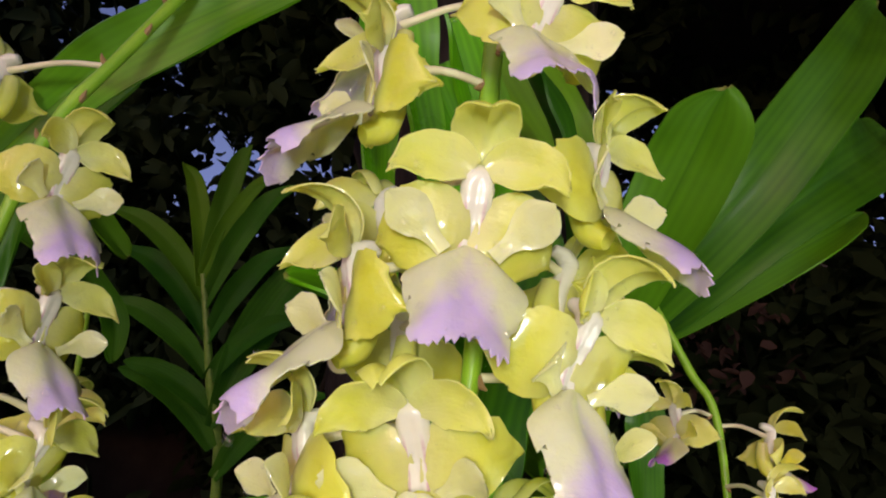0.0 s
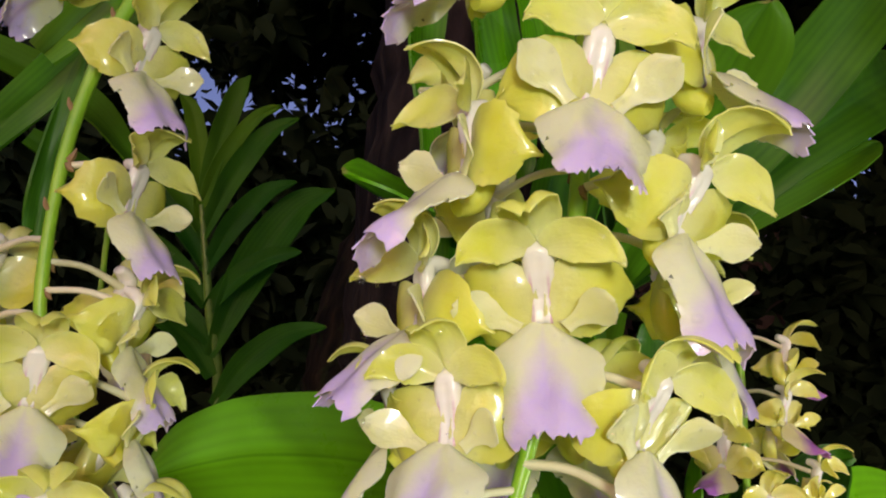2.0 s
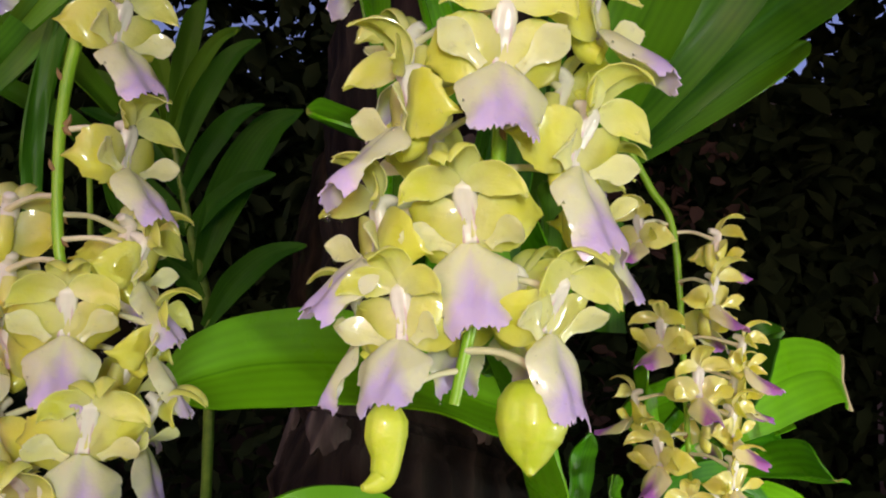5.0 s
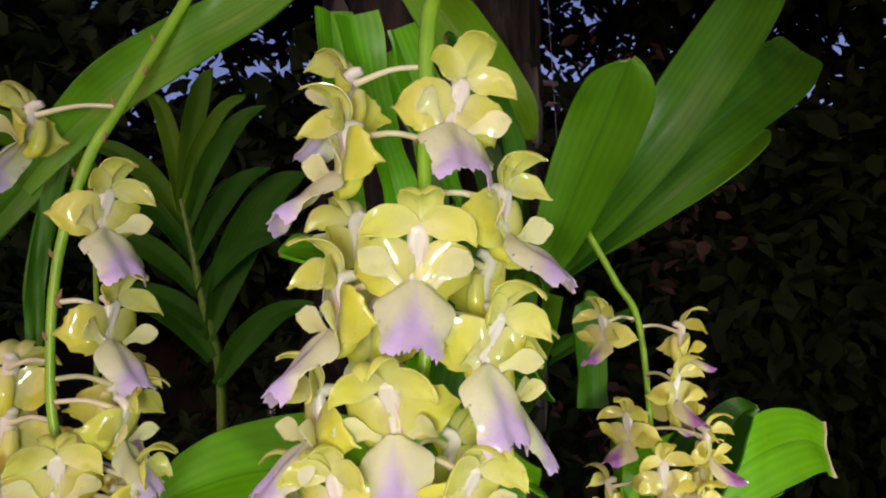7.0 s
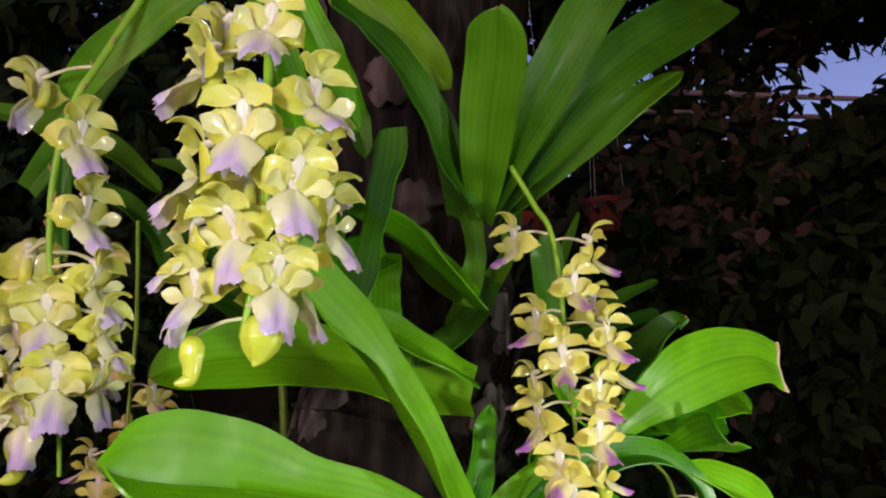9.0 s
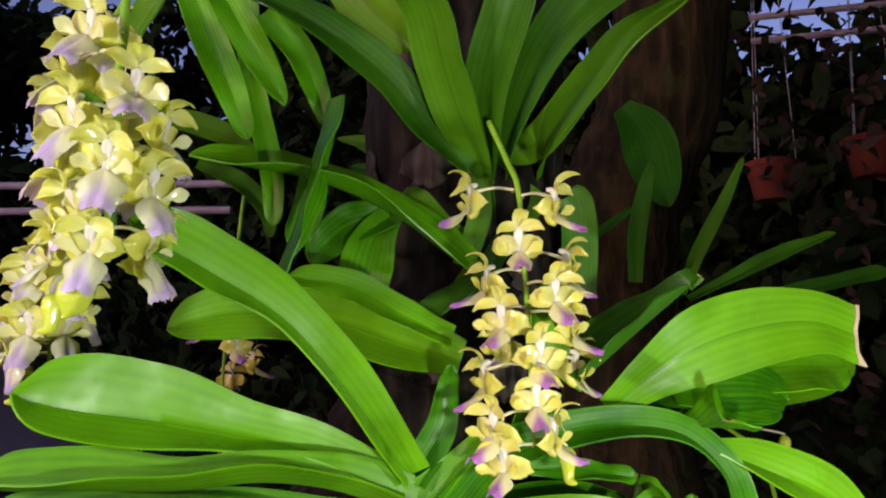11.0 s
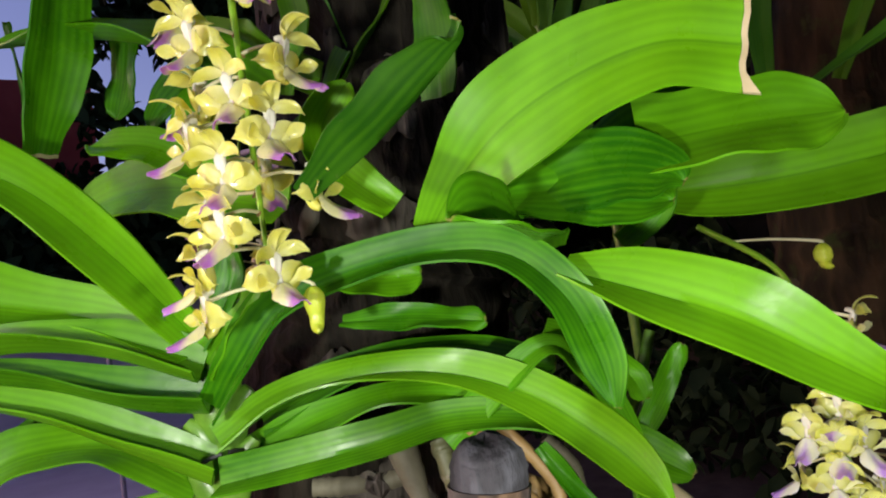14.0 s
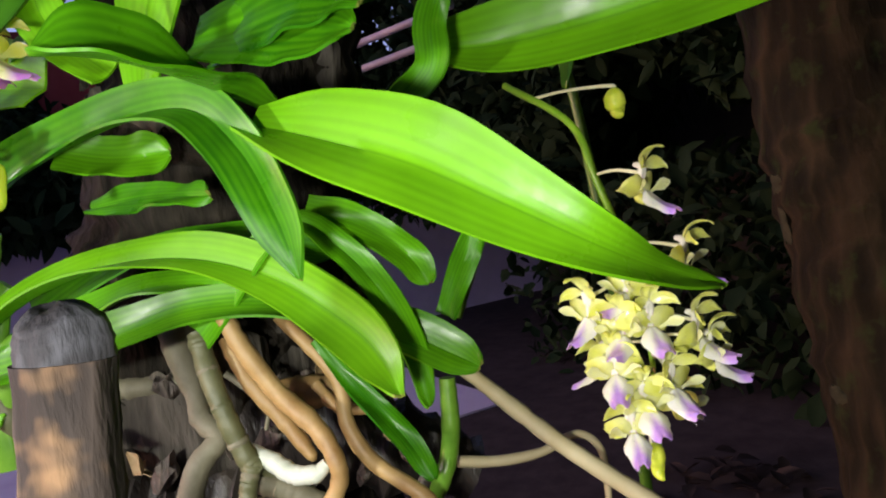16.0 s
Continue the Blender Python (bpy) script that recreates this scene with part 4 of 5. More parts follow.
plant_vanda = plant((-0.309, 1.07, 0.0), "far orchid with arching dark leaves in two ranks along one stem", LEAF_FAR)
for foot_z, dx, dz, wide in ((1.13, 0.15, 0.13, 0.045), (1.20, 0.15, 0.27, 0.064), (1.17, -0.15, 0.10, 0.042), (1.22, -0.13, 0.06, 0.040), (1.265, 0.13, 0.10, 0.034), (1.27, -0.17, 0.10, 0.040),
                             (1.32, 0.12, 0.15, 0.036), (1.33, -0.15, 0.12, 0.040), (1.37, 0.12, 0.20, 0.036), (1.38, -0.17, 0.13, 0.036), (1.40, -0.06, 0.19, 0.030), (1.41, 0.045, 0.22, 0.034), (1.415, 0.10, 0.17, 0.026)):
    q = (foot_z - 1.10) / 0.30
    foot_x, foot_y = -0.309 - 0.065 * q, 1.065 - 0.041 * q
    face = (0.28 - 0.5 * dx, -0.94, 0.45 - 0.3 * q)
    leaf(plant_vanda, [(foot_x, foot_y, foot_z, 0.018), (foot_x + dx * 0.26, foot_y - 0.008, foot_z + dz * 0.48, wide), (foot_x + dx * 0.62, foot_y - 0.016, foot_z + dz * 0.85, wide * 0.92), (foot_x + dx, foot_y - 0.022, foot_z + dz, 0.010)],
         face, face, 0.3, 'point')
v, f, u = tube([(0, 0, 0), (0.01, 0.01, 0.6), (0, 0, 1.10), (-0.033, -0.025, 1.268), (-0.066, -0.048, 1.42)], (0.010, 0.009, 0.008, 0.007, 0.004), 10, 40, 0.08, 3)
mesh_object("stem", v, f, SHEATH, plant_vanda, u)
plant_outer = plant((-0.17, 0.24, 1.12), "orchid with a broad dark leaf behind the bare stem", LEAF_DARK)
leaf(plant_outer, [(-0.168, 0.232, 1.251, 0.012), (-0.151, 0.229, 1.273, 0.019), (-0.127, 0.224, 1.295, 0.023), (-0.098, 0.221, 1.314, 0.023), (-0.069, 0.217, 1.329, 0.019), (-0.042, 0.214, 1.346, 0.010)],
     (0.31, -0.86, -0.20), (0.31, -0.86, -0.20), 0.25, 'round')
leaf(plant_outer, [(-0.179, 0.274, 1.182, 0.007), (-0.179, 0.270, 1.208, 0.009), (-0.175, 0.265, 1.235, 0.009), (-0.169, 0.261, 1.261, 0.008), (-0.161, 0.258, 1.282, 0.006)],
     (0.47, -0.87, -0.04), (0.47, -0.87, -0.04), 0.3, 'round')
leaf(plant_outer, [(-0.225, 0.297, 1.239, 0.018), (-0.202, 0.292, 1.265, 0.020), (-0.173, 0.286, 1.300, 0.015), (-0.147, 0.282, 1.321, 0.006)],
     (0.43, -0.85, -0.09), (0.43, -0.85, -0.09), 0.3, 'round')
plant_back = plant((0.05, 0.95, 1.0), "dim dark green orchid leaves beside withered twigs", LEAF_FAR)
leaf(plant_back, [(0.068, 0.931, 1.190, 0.021), (0.074, 0.924, 1.254, 0.026), (0.087, 0.921, 1.318, 0.024), (0.100, 0.922, 1.363, 0.010)],
     (0.22, -0.95, 0.09), (0.22, -0.95, 0.09), 0.3, 'round')
leaf(plant_back, [(0.124, 0.965, 1.174, 0.016), (0.152, 0.971, 1.239, 0.021), (0.184, 0.979, 1.303, 0.019), (0.213, 0.985, 1.368, 0.006)],
     (0.13, -0.97, 0.11), (0.13, -0.97, 0.11), 0.3, 'round')
leaf(plant_back, [(0.152, 0.868, 1.159, 0.016), (0.205, 0.893, 1.189, 0.020), (0.264, 0.921, 1.222, 0.022), (0.321, 0.950, 1.246, 0.015)],
     (0.06, -0.99, 0.68), (0.06, -0.99, 0.68), 0.3, 'round')
leaf(plant_back, [(0.040, 0.986, 1.473, 0.036), (0.069, 1.009, 1.429, 0.085), (0.084, 1.028, 1.367, 0.076), (0.097, 1.043, 1.319, 0.027)],
     (0.20, -0.95, 0.07), (0.20, -0.95, 0.07), 0.3, 'round')
leaf(plant_back, [(0.006, 0.832, 1.230, 0.009), (0.041, 0.848, 1.252, 0.015), (0.084, 0.867, 1.286, 0.006)],
     (0.29, -0.94, 0.14), (0.29, -0.94, 0.14), 0.3, 'round')
leaf(plant_back, [(0.154, 1.218, 1.152, 0.019), (0.249, 1.266, 1.192, 0.035), (0.394, 1.342, 1.232, 0.029)],
     (0.05, -1.00, 0.53), (0.05, -1.00, 0.53), 0.3, 'round')
leaf(plant_back, [(-0.375, 0.420, 1.359, 0.019), (-0.336, 0.443, 1.353, 0.026), (-0.280, 0.477, 1.334, 0.029), (-0.243, 0.505, 1.296, 0.019)],
     (0.71, -0.65, 0.22), (0.71, -0.65, 0.22), 0.3, 'round')
leaf(plant_back, [(-0.311, 0.466, 1.302, 0.013), (-0.272, 0.490, 1.283, 0.026), (-0.246, 0.510, 1.251, 0.022), (-0.242, 0.518, 1.219, 0.009)],
     (0.68, -0.70, 0.31), (0.68, -0.70, 0.31), 0.3, 'round')

# ---- flower spikes ----
spike_a = Spike("hanging spike of pale yellow wet orchid flowers with lavender lips", [(0.03, 0.20, 1.36), (0.008, 0.150, 1.30), (0.005, 0.144, 1.25), (0.0055, 0.144, 1.177), (-0.004, 0.144, 1.120)], 0.0026, PALE_KINDS, "pale flower spikes", 0)
bloom(spike_a, -0.0215, 0.1560, 1.2690, -112, 4, 0, 0.95)
bloom(spike_a, 0.0150, 0.1190, 1.2530, 20, 8, 10, 1.00)
bloom(spike_a, -0.0200, 0.1340, 1.2440, -64, 0, 0, 1.06)
bloom(spike_a, 0.0034, 0.1200, 1.2110, 2, 12, 0, 1.03)
bloom(spike_a, 0.0300, 0.1360, 1.2260, 56, 2, 0, 1.00)
bloom(spike_a, -0.0206, 0.1340, 1.1985, -66, 0, 0, 1.04)
bloom(spike_a, -0.0186, 0.1653, 1.2215, -137, 12, 0, 1.00)
bloom(spike_a, 0.0275, 0.1580, 1.2080, 115, 8, 0, 1.00)
bloom(spike_a, 0.0255, 0.1260, 1.1880, 38, 22, 6, 1.03)
bloom(spike_a, -0.0044, 0.1270, 1.1690, -12, 20, -8, 1.00)
bloom(spike_a, -0.0262, 0.1390, 1.1665, -64, 0, 0, 0.98)
bloom(spike_a, 0.0186, 0.1250, 1.1475, 36, 18, 0, 0.95)
bloom(spike_a, -0.0190, 0.1290, 1.1450, -26, 4, -10, 0.90)
bloom(spike_a, -0.0306, 0.1460, 1.1435, -84, 16, 0, 0.80)
bloom(spike_a, 0.0159, 0.1630, 1.1510, 126, 12, 0, 1.00)
bloom(spike_a, 0.0330, 0.1480, 1.1780, 86, 6, 0, 1.00)
bloom(spike_a, -0.0107, 0.1650, 1.1927, -160, 12, 0, 1.00)
bloom(spike_a, -0.0022, 0.1742, 1.1460, 174, 12, 0, 0.90)
bud(spike_a, -0.0199, 0.135, 1.1145, -50, 0.80, 0.003)
bud(spike_a, 0.0124, 0.126, 1.1195, -24, 1.0, 0.004, 1.28)
spike_b = Spike("spike of pale yellow wet orchid flowers on a bare green stem", [(-0.085, 0.22, 1.36), (-0.111, 0.198, 1.28), (-0.1216, 0.192, 1.2514), (-0.1295, 0.192, 1.211), (-0.1275, 0.192, 1.165), (-0.120, 0.193, 1.13), (-0.114, 0.193, 1.06)], 0.0021, PALE_KINDS, "pale flower spikes", 0)
bloom(spike_b, -0.1503, 0.2004, 1.2720, -92, 6, 0, 1.00)
bloom(spike_b, -0.1085, 0.1830, 1.2350, 58, 8, 4, 1.00)
bloom(spike_b, -0.1050, 0.1870, 1.1955, 66, 6, 4, 1.00)
bloom(spike_b, -0.1539, 0.2127, 1.1739, -162, 12, 0, 1.00)
bloom(spike_b, -0.0985, 0.1890, 1.1600, 88, 10, 0, 0.95)
bloom(spike_b, -0.1145, 0.1740, 1.1430, 24, 10, 0, 1.00)
bloom(spike_b, -0.0935, 0.1900, 1.1370, 95, 10, 0, 0.95)
bloom(spike_b, -0.1040, 0.1700, 1.1110, 30, 16, 2, 0.98)
bloom(spike_b, -0.0915, 0.1890, 1.1100, 92, 26, 0, 0.90)
bloom(spike_b, -0.1527, 0.2110, 1.1531, -134, 12, 0, 1.00)
bloom(spike_b, -0.1372, 0.1827, 1.1330, -44, 12, 0, 1.00)
bloom(spike_b, -0.1342, 0.1780, 1.1080, -34, 14, 0, 1.00)
bloom(spike_b, -0.1200, 0.1680, 1.0930, 2, 40, 0, 0.90)
bloom(spike_b, -0.1060, 0.2087, 1.1259, 132, 12, 0, 1.00)
bloom(spike_b, -0.1130, 0.2130, 1.1680, 160, 10, 0, 1.00)
bud(spike_b, -0.129, 0.185, 1.076, -30, 1.0, 0.004)
for k in range(9):
    # dry bracts on the bare part of the stem
    at = spike_b.at(1.185 + 0.015 * k) - spike_b.base
    out = Vector((0.0020 if k % 2 else -0.0020, -0.0012, 0.0))
    v, f, u = tube([tuple(at + out * 0.6), tuple(at + out * 1.2 + Vector((0, 0, 0.0014))), tuple(at + out * 1.5 + Vector((0, 0, 0.0034)))], (0.0011, 0.0009, 0.0002), 6, 6)
    mesh_object("bract", v, f, BRACT, spike_b.root, u, "small dry brown bract")
spike_c = Spike("drooping spike of yellow orchid flowers with magenta lips", [(0.109, 0.364, 1.257), (0.125, 0.36, 1.225), (0.137, 0.354, 1.195), (0.143, 0.354, 1.10), (0.146, 0.354, 1.035)], 0.0022, BRIGHT_KINDS, "magenta-lipped spikes", 0)
bloom(spike_c, 0.1082, 0.3338, 1.1994, -50, 4, 0, 1.05)
bloom(spike_c, 0.1634, 0.3536, 1.1947, 92, 4, 0, 1.05)
bloom(spike_c, 0.1484, 0.3258, 1.1666, 32, 4, 0, 1.05)
bloom(spike_c, 0.1208, 0.3340, 1.1437, -45, 4, 0, 1.05)
bloom(spike_c, 0.1689, 0.3366, 1.1348, 50, 4, 0, 1.05)
bloom(spike_c, 0.1644, 0.3710, 1.1555, 125, 4, 0, 1.05)
bloom(spike_c, 0.1371, 0.3223, 1.1190, -2, 4, 0, 1.05)
bloom(spike_c, 0.1731, 0.3552, 1.1164, 92, 4, 0, 1.05)
bloom(spike_c, 0.1605, 0.3313, 1.0977, 45, 4, 0, 1.05)
bloom(spike_c, 0.1673, 0.3785, 1.0894, 140, 4, 0, 1.05)
bloom(spike_c, 0.1186, 0.3336, 1.0819, -50, 4, 0, 1.05)
bloom(spike_c, 0.1586, 0.3280, 1.0713, 32, 4, 0, 1.05)
bloom(spike_c, 0.1313, 0.3222, 1.0529, -15, 4, 0, 1.05)
bloom(spike_c, 0.1387, 0.3207, 1.0326, -0, 4, 0, 1.05)
bloom(spike_c, 0.1612, 0.3539, 1.0475, 100, 4, 0, 1.05)
bloom(spike_c, 0.1174, 0.3691, 1.1021, -120, 4, 0, 1.05)
bud(spike_c, 0.162, 0.37, 1.026, 70, 0.85, 0.005)
spike_d = Spike("short spike of yellow orchid flowers with violet lips behind a leaf", [(0.20, 0.62, 1.04), (0.245, 0.625, 1.01), (0.259, 0.625, 0.979), (0.266, 0.634, 0.93), (0.268, 0.634, 0.894), (0.268, 0.630, 0.842)], 0.002, VIOLET_KINDS, "magenta-lipped spikes", 0)
bloom(spike_d, 0.2846, 0.6319, 0.9790, 104, 4, 0, 0.84)
bloom(spike_d, 0.2886, 0.6465, 0.9423, 119, 4, 0, 0.84)
bloom(spike_d, 0.2657, 0.6018, 0.9254, 9, 4, 0, 0.84)
bloom(spike_d, 0.2870, 0.6206, 0.9184, 69, 4, 0, 0.84)
bloom(spike_d, 0.2921, 0.6431, 0.9085, 109, 4, 0, 0.84)
bloom(spike_d, 0.2769, 0.6040, 0.8992, 49, 4, 0, 0.84)
bloom(spike_d, 0.2893, 0.6259, 0.8887, 84, 4, 0, 0.84)
bloom(spike_d, 0.2799, 0.6057, 0.8716, 54, 4, 0, 0.84)
bloom(spike_d, 0.2464, 0.6197, 0.8950, -56, 4, 0, 0.84)
bloom(spike_d, 0.2596, 0.6548, 0.8673, 194, 4, 0, 0.84)
bloom(spike_d, 0.2786, 0.6093, 0.9165, 34, 4, 0, 0.84)
bloom(spike_d, 0.2916, 0.6510, 0.8974, 124, 4, 0, 0.84)
bloom(spike_d, 0.2837, 0.6128, 0.8821, 64, 4, 0, 0.84)
bloom(spike_d, 0.2752, 0.6176, 0.9345, 4, 4, 0, 0.84)
bud(spike_d, 0.270, 0.634, 1.014, 70, 0.8, -0.004)
bud(spike_d, 0.273, 0.622, 0.846, 70, 0.75, 0.0)
spike_e = Spike("dim far spike of yellow and purple orchid flowers", [(-0.25, 0.48, 1.26), (-0.228, 0.45, 1.16), (-0.225, 0.44, 1.08), (-0.225, 0.44, 0.96)], 0.002, BRIGHT_KINDS, "magenta-lipped spikes", 0)
for k in range(9):
    q = 70 * k
    bloom(spike_e, -0.225 + 0.03 * math.sin(radians(q)), 0.44 - 0.03 * math.cos(radians(q)), 1.12 - 0.018 * k, q, 0, 0, 1.0)
for spike in (spike_a, spike_b, spike_c, spike_d):
    water_drops(spike)

# ---- roots, sticks and the mount ----
root_mat = {"CANE": CANE, "ROOT": ROOT, "ROOT_GREY": ROOT_GREY, "ROOT_TIP": ROOT_TIP}


def root(rows, kind):
    base = np.array(plant_main.location)
    k = len(plant_main.children)
    v, f, u = tube([np.array(r[:3]) - base for r in rows], [r[3] for r in rows], 10, 34, 0.16, k)
    ob = mesh_object("root", v, f, root_mat[kind], plant_main, u)
    if kind == "CANE":
        # raised rings where old leaves sat
        path = smooth_path(rows, 33)
        for i in range(4, 30, 6):
            c, r = path[i][:3] - base, path[i][3]
            t = path[i + 1][:3] - path[i - 1][:3]
            t /= np.linalg.norm(t)
            v, f, u = tube([c - t * 0.0016, c, c + t * 0.0016], (r * 0.98, r * 1.07, r * 0.98), 12, 8)
            mesh_object("node_ring", v, f, ROOT_GREY if i % 4 else CANE, ob, u)


def cane(rows, kind):
    base = np.array(plant_right.location)
    v, f, u = tube([np.array(r[:3]) - base for r in rows], [r[3] for r in rows], 10, 24, 0.08, len(plant_right.children))
    mesh_object("stem", v, f, SHEATH, plant_right, u)


def stick(rows, label):
    v, f, u = tube([r[:3] for r in rows], [r[3] for r in rows], 10, 36, 0.12, len(label))
    tagged(mesh_object("stick", v, f, STICK, None, u), label, "stick")


def post(rows, kind):
    """A round post: the shaft, and a worn, charred end on top."""
    rows = list(rows)
    x, y, z, r = rows[0]
    ob = tagged(empty("wooden_post", (x, y, 0)), "weathered brown wooden post with a charred dark top", "post")
    low = rows[1]
    cap = [(0, 0, z + 0.0045, r * 0.02), (0, 0, z + 0.0035, r * 0.55), (0, 0, z - 0.001, r * 0.86), (0, 0, z - 0.006, r * 0.97), (low[0] - x, low[1] - y, low[2] - 0.004, low[3] * 0.99)]
    v, f, u = tube([q[:3] for q in cap], [q[3] for q in cap], 24, 24, 0.05, 2)
    v = np.array(v)
    v[:, 2] += 0.0012 * np.sin(3 * np.arctan2(v[:, 1], v[:, 0]) + 0.7) * (v[:, 2] > low[2] - 0.002)
    mesh_object("end_cap", v, f, WOOD_TOP, ob, u, "charred dark end")
    # straight on down into the ground
    lean = (np.array(rows[3][:2]) - np.array(rows[1][:2])) / (rows[1][2] - rows[3][2])
    shaft = [(low[0] - x + lean[0] * q, low[1] - y + lean[1] * q, low[2] - q, low[3] * (1 + 0.06 * q)) for q in np.linspace(0, low[2], 6)]
    v, f, u = tube([q[:3] for q in shaft], [q[3] for q in shaft], 28, 90, 0.06, 2)
    mesh_object("shaft", v, f, WOOD, ob, u)


def chip(x, y, z, size, seed, mat, name, label, category):
    """A broken lump: a block with chipped, uneven faces."""
    rng = random.Random(seed)
    bm = bmesh.new()
    bmesh.ops.create_icosphere(bm, subdivisions=2, radius=size)
    q = Euler((rng.random() * 6, rng.random() * 6, rng.random() * 6)).to_matrix()
    sx, sy, sz = 1.0, rng.uniform(0.45, 0.8), rng.uniform(0.3, 0.6)
    for v in bm.verts:
        n = 1 + 0.55 * noise.noise(v.co / size * 1.3 + Vector((seed, 0, 0))) + 0.25 * noise.noise(v.co / size * 3.1)
        v.co = q @ Vector((v.co.x * sx * n, v.co.y * sy * n, v.co.z * sz * n))
    me = bpy.data.meshes.new(name)
    bm.to_mesh(me)
    bm.free()
    me.materials.append(mat)
    ob = new(name, me)
    ob.location = (x, y, z)
    return tagged(ob, label, category, name.replace("_", " ") + "s")


def fallen_leaf(x, y, z, length, turn, seed):
    """A dry curled leaf."""
    rng = random.Random(seed)
    shape = (0.10, 0.55, 0.9, 1.0, 0.85, 0.5, 0.08)
    v, f, u = petal_mesh(length, length * 0.42, shape, -30, rng.uniform(20, 70), 0.8, rng.uniform(-30, 30), thick=0.4, frill=0.8, seed=seed)
    ob = mesh_object("dry_leaf", v, f, DRY_TAN, None, u)
    ob.matrix_basis = Matrix.Translation((x, y, z)) @ Euler((rng.uniform(0.4, 1.6), rng.uniform(-0.6, 0.6), turn)).to_matrix().to_4x4()
    return tagged(ob, "curled dry tan leaf caught among the roots", "dry leaf", "dry leaves among the roots")


def log(rows, kind):
    v, f, u = tube([r[:3] for r in rows], [r[3] for r in rows], 16, 36, 0.30, 5 + kind)
    tagged(mesh_object("driftwood_log", v, f, LOG, None, u), "dark wet rotting log under the orchid roots", "log")


def trunk2(rows, kind):
    rows = list(rows)
    last = rows[-1]
    rows.append((last[0] + 0.02, last[1] + 0.02, 0.0, last[3] * 1.15))
    first = rows[0]
    rows.insert(0, (first[0] + 0.04, first[1], 2.6, first[3] * 0.9))
    trunk("tree_trunk", rows, BARK_MOSS, "mossy dark brown leaning tree trunk with olive lichen", LICHEN, 9, (0.55, 1.25), 12)


root([(0.155, 0.457, 0.943, 0.0050), (0.159, 0.463, 0.924, 0.0053), (0.166, 0.475, 0.899, 0.0055), (0.179, 0.488, 0.880, 0.0055), (0.188, 0.493, 0.863, 0.0048), (0.188, 0.492, 0.850, 0.0048), (0.183, 0.481, 0.832, 0.0045)], "ROOT")
root([(0.134, 0.459, 0.929, 0.0046), (0.144, 0.465, 0.906, 0.0052), (0.156, 0.477, 0.883, 0.0051), (0.167, 0.485, 0.865, 0.0036), (0.168, 0.487, 0.860, 0.0015)], "ROOT")
root([(0.137, 0.488, 0.935, 0.0038), (0.149, 0.499, 0.917, 0.0041), (0.160, 0.509, 0.896, 0.0040), (0.167, 0.508, 0.873, 0.0043), (0.177, 0.515, 0.853, 0.0045), (0.196, 0.530, 0.837, 0.0044), (0.203, 0.543, 0.817, 0.0041)], "ROOT")
root([(0.138, 0.445, 0.935, 0.0060), (0.144, 0.445, 0.921, 0.0059), (0.153, 0.448, 0.897, 0.0055), (0.157, 0.454, 0.872, 0.0058), (0.160, 0.459, 0.861, 0.0061)], "CANE")
root([(0.161, 0.457, 0.865, 0.0049), (0.162, 0.453, 0.856, 0.0046), (0.162, 0.448, 0.836, 0.0046)], "CANE")
root([(0.150, 0.461, 0.864, 0.0066), (0.150, 0.472, 0.849, 0.0064), (0.158, 0.485, 0.830, 0.0061)], "CANE")
root([(0.101, 0.437, 0.936, 0.0101), (0.108, 0.438, 0.918, 0.0090), (0.115, 0.440, 0.899, 0.0057), (0.121, 0.440, 0.887, 0.0062), (0.130, 0.446, 0.876, 0.0068), (0.130, 0.433, 0.863, 0.0067), (0.126, 0.421, 0.834, 0.0073)], "ROOT_GREY")
root([(0.130, 0.504, 0.891, 0.0033), (0.141, 0.512, 0.877, 0.0036), (0.147, 0.526, 0.873, 0.0032)], "ROOT")
root([(0.113, 0.458, 0.907, 0.0023), (0.118, 0.468, 0.895, 0.0019), (0.123, 0.476, 0.884, 0.0016), (0.122, 0.473, 0.871, 0.0011)], "ROOT_GREY")
root([(0.059, 0.393, 0.906, 0.0061), (0.068, 0.411, 0.904, 0.0068), (0.080, 0.436, 0.903, 0.0068), (0.089, 0.456, 0.908, 0.0068)], "ROOT_GREY")
root([(0.148, 0.458, 0.869, 0.0045), (0.163, 0.466, 0.865, 0.0053), (0.173, 0.474, 0.858, 0.0052), (0.183, 0.483, 0.858, 0.0045), (0.185, 0.489, 0.862, 0.0031)], "ROOT_TIP")
root([(0.147, 0.455, 0.854, 0.0060), (0.158, 0.475, 0.844, 0.0066), (0.168, 0.495, 0.828, 0.0066)], "ROOT_GREY")
root([(0.106, 0.489, 0.885, 0.0102), (0.121, 0.519, 0.882, 0.0102), (0.118, 0.534, 0.874, 0.0070)], "ROOT")
root([(0.126, 0.531, 0.915, 0.0044), (0.134, 0.546, 0.894, 0.0044), (0.136, 0.549, 0.873, 0.0041)], "ROOT_GREY")
root([(0.032, 0.408, 0.917, 0.0040), (0.050, 0.444, 0.910, 0.0044), (0.070, 0.482, 0.881, 0.0047), (0.098, 0.538, 0.862, 0.0044)], "ROOT_GREY")
stick([(0.172, 0.579, 0.887, 0.0042), (0.183, 0.599, 0.862, 0.0049), (0.205, 0.618, 0.836, 0.0051), (0.232, 0.648, 0.803, 0.0052), (0.254, 0.667, 0.783, 0.0054)], "straight tan stick reaching out from the roots")
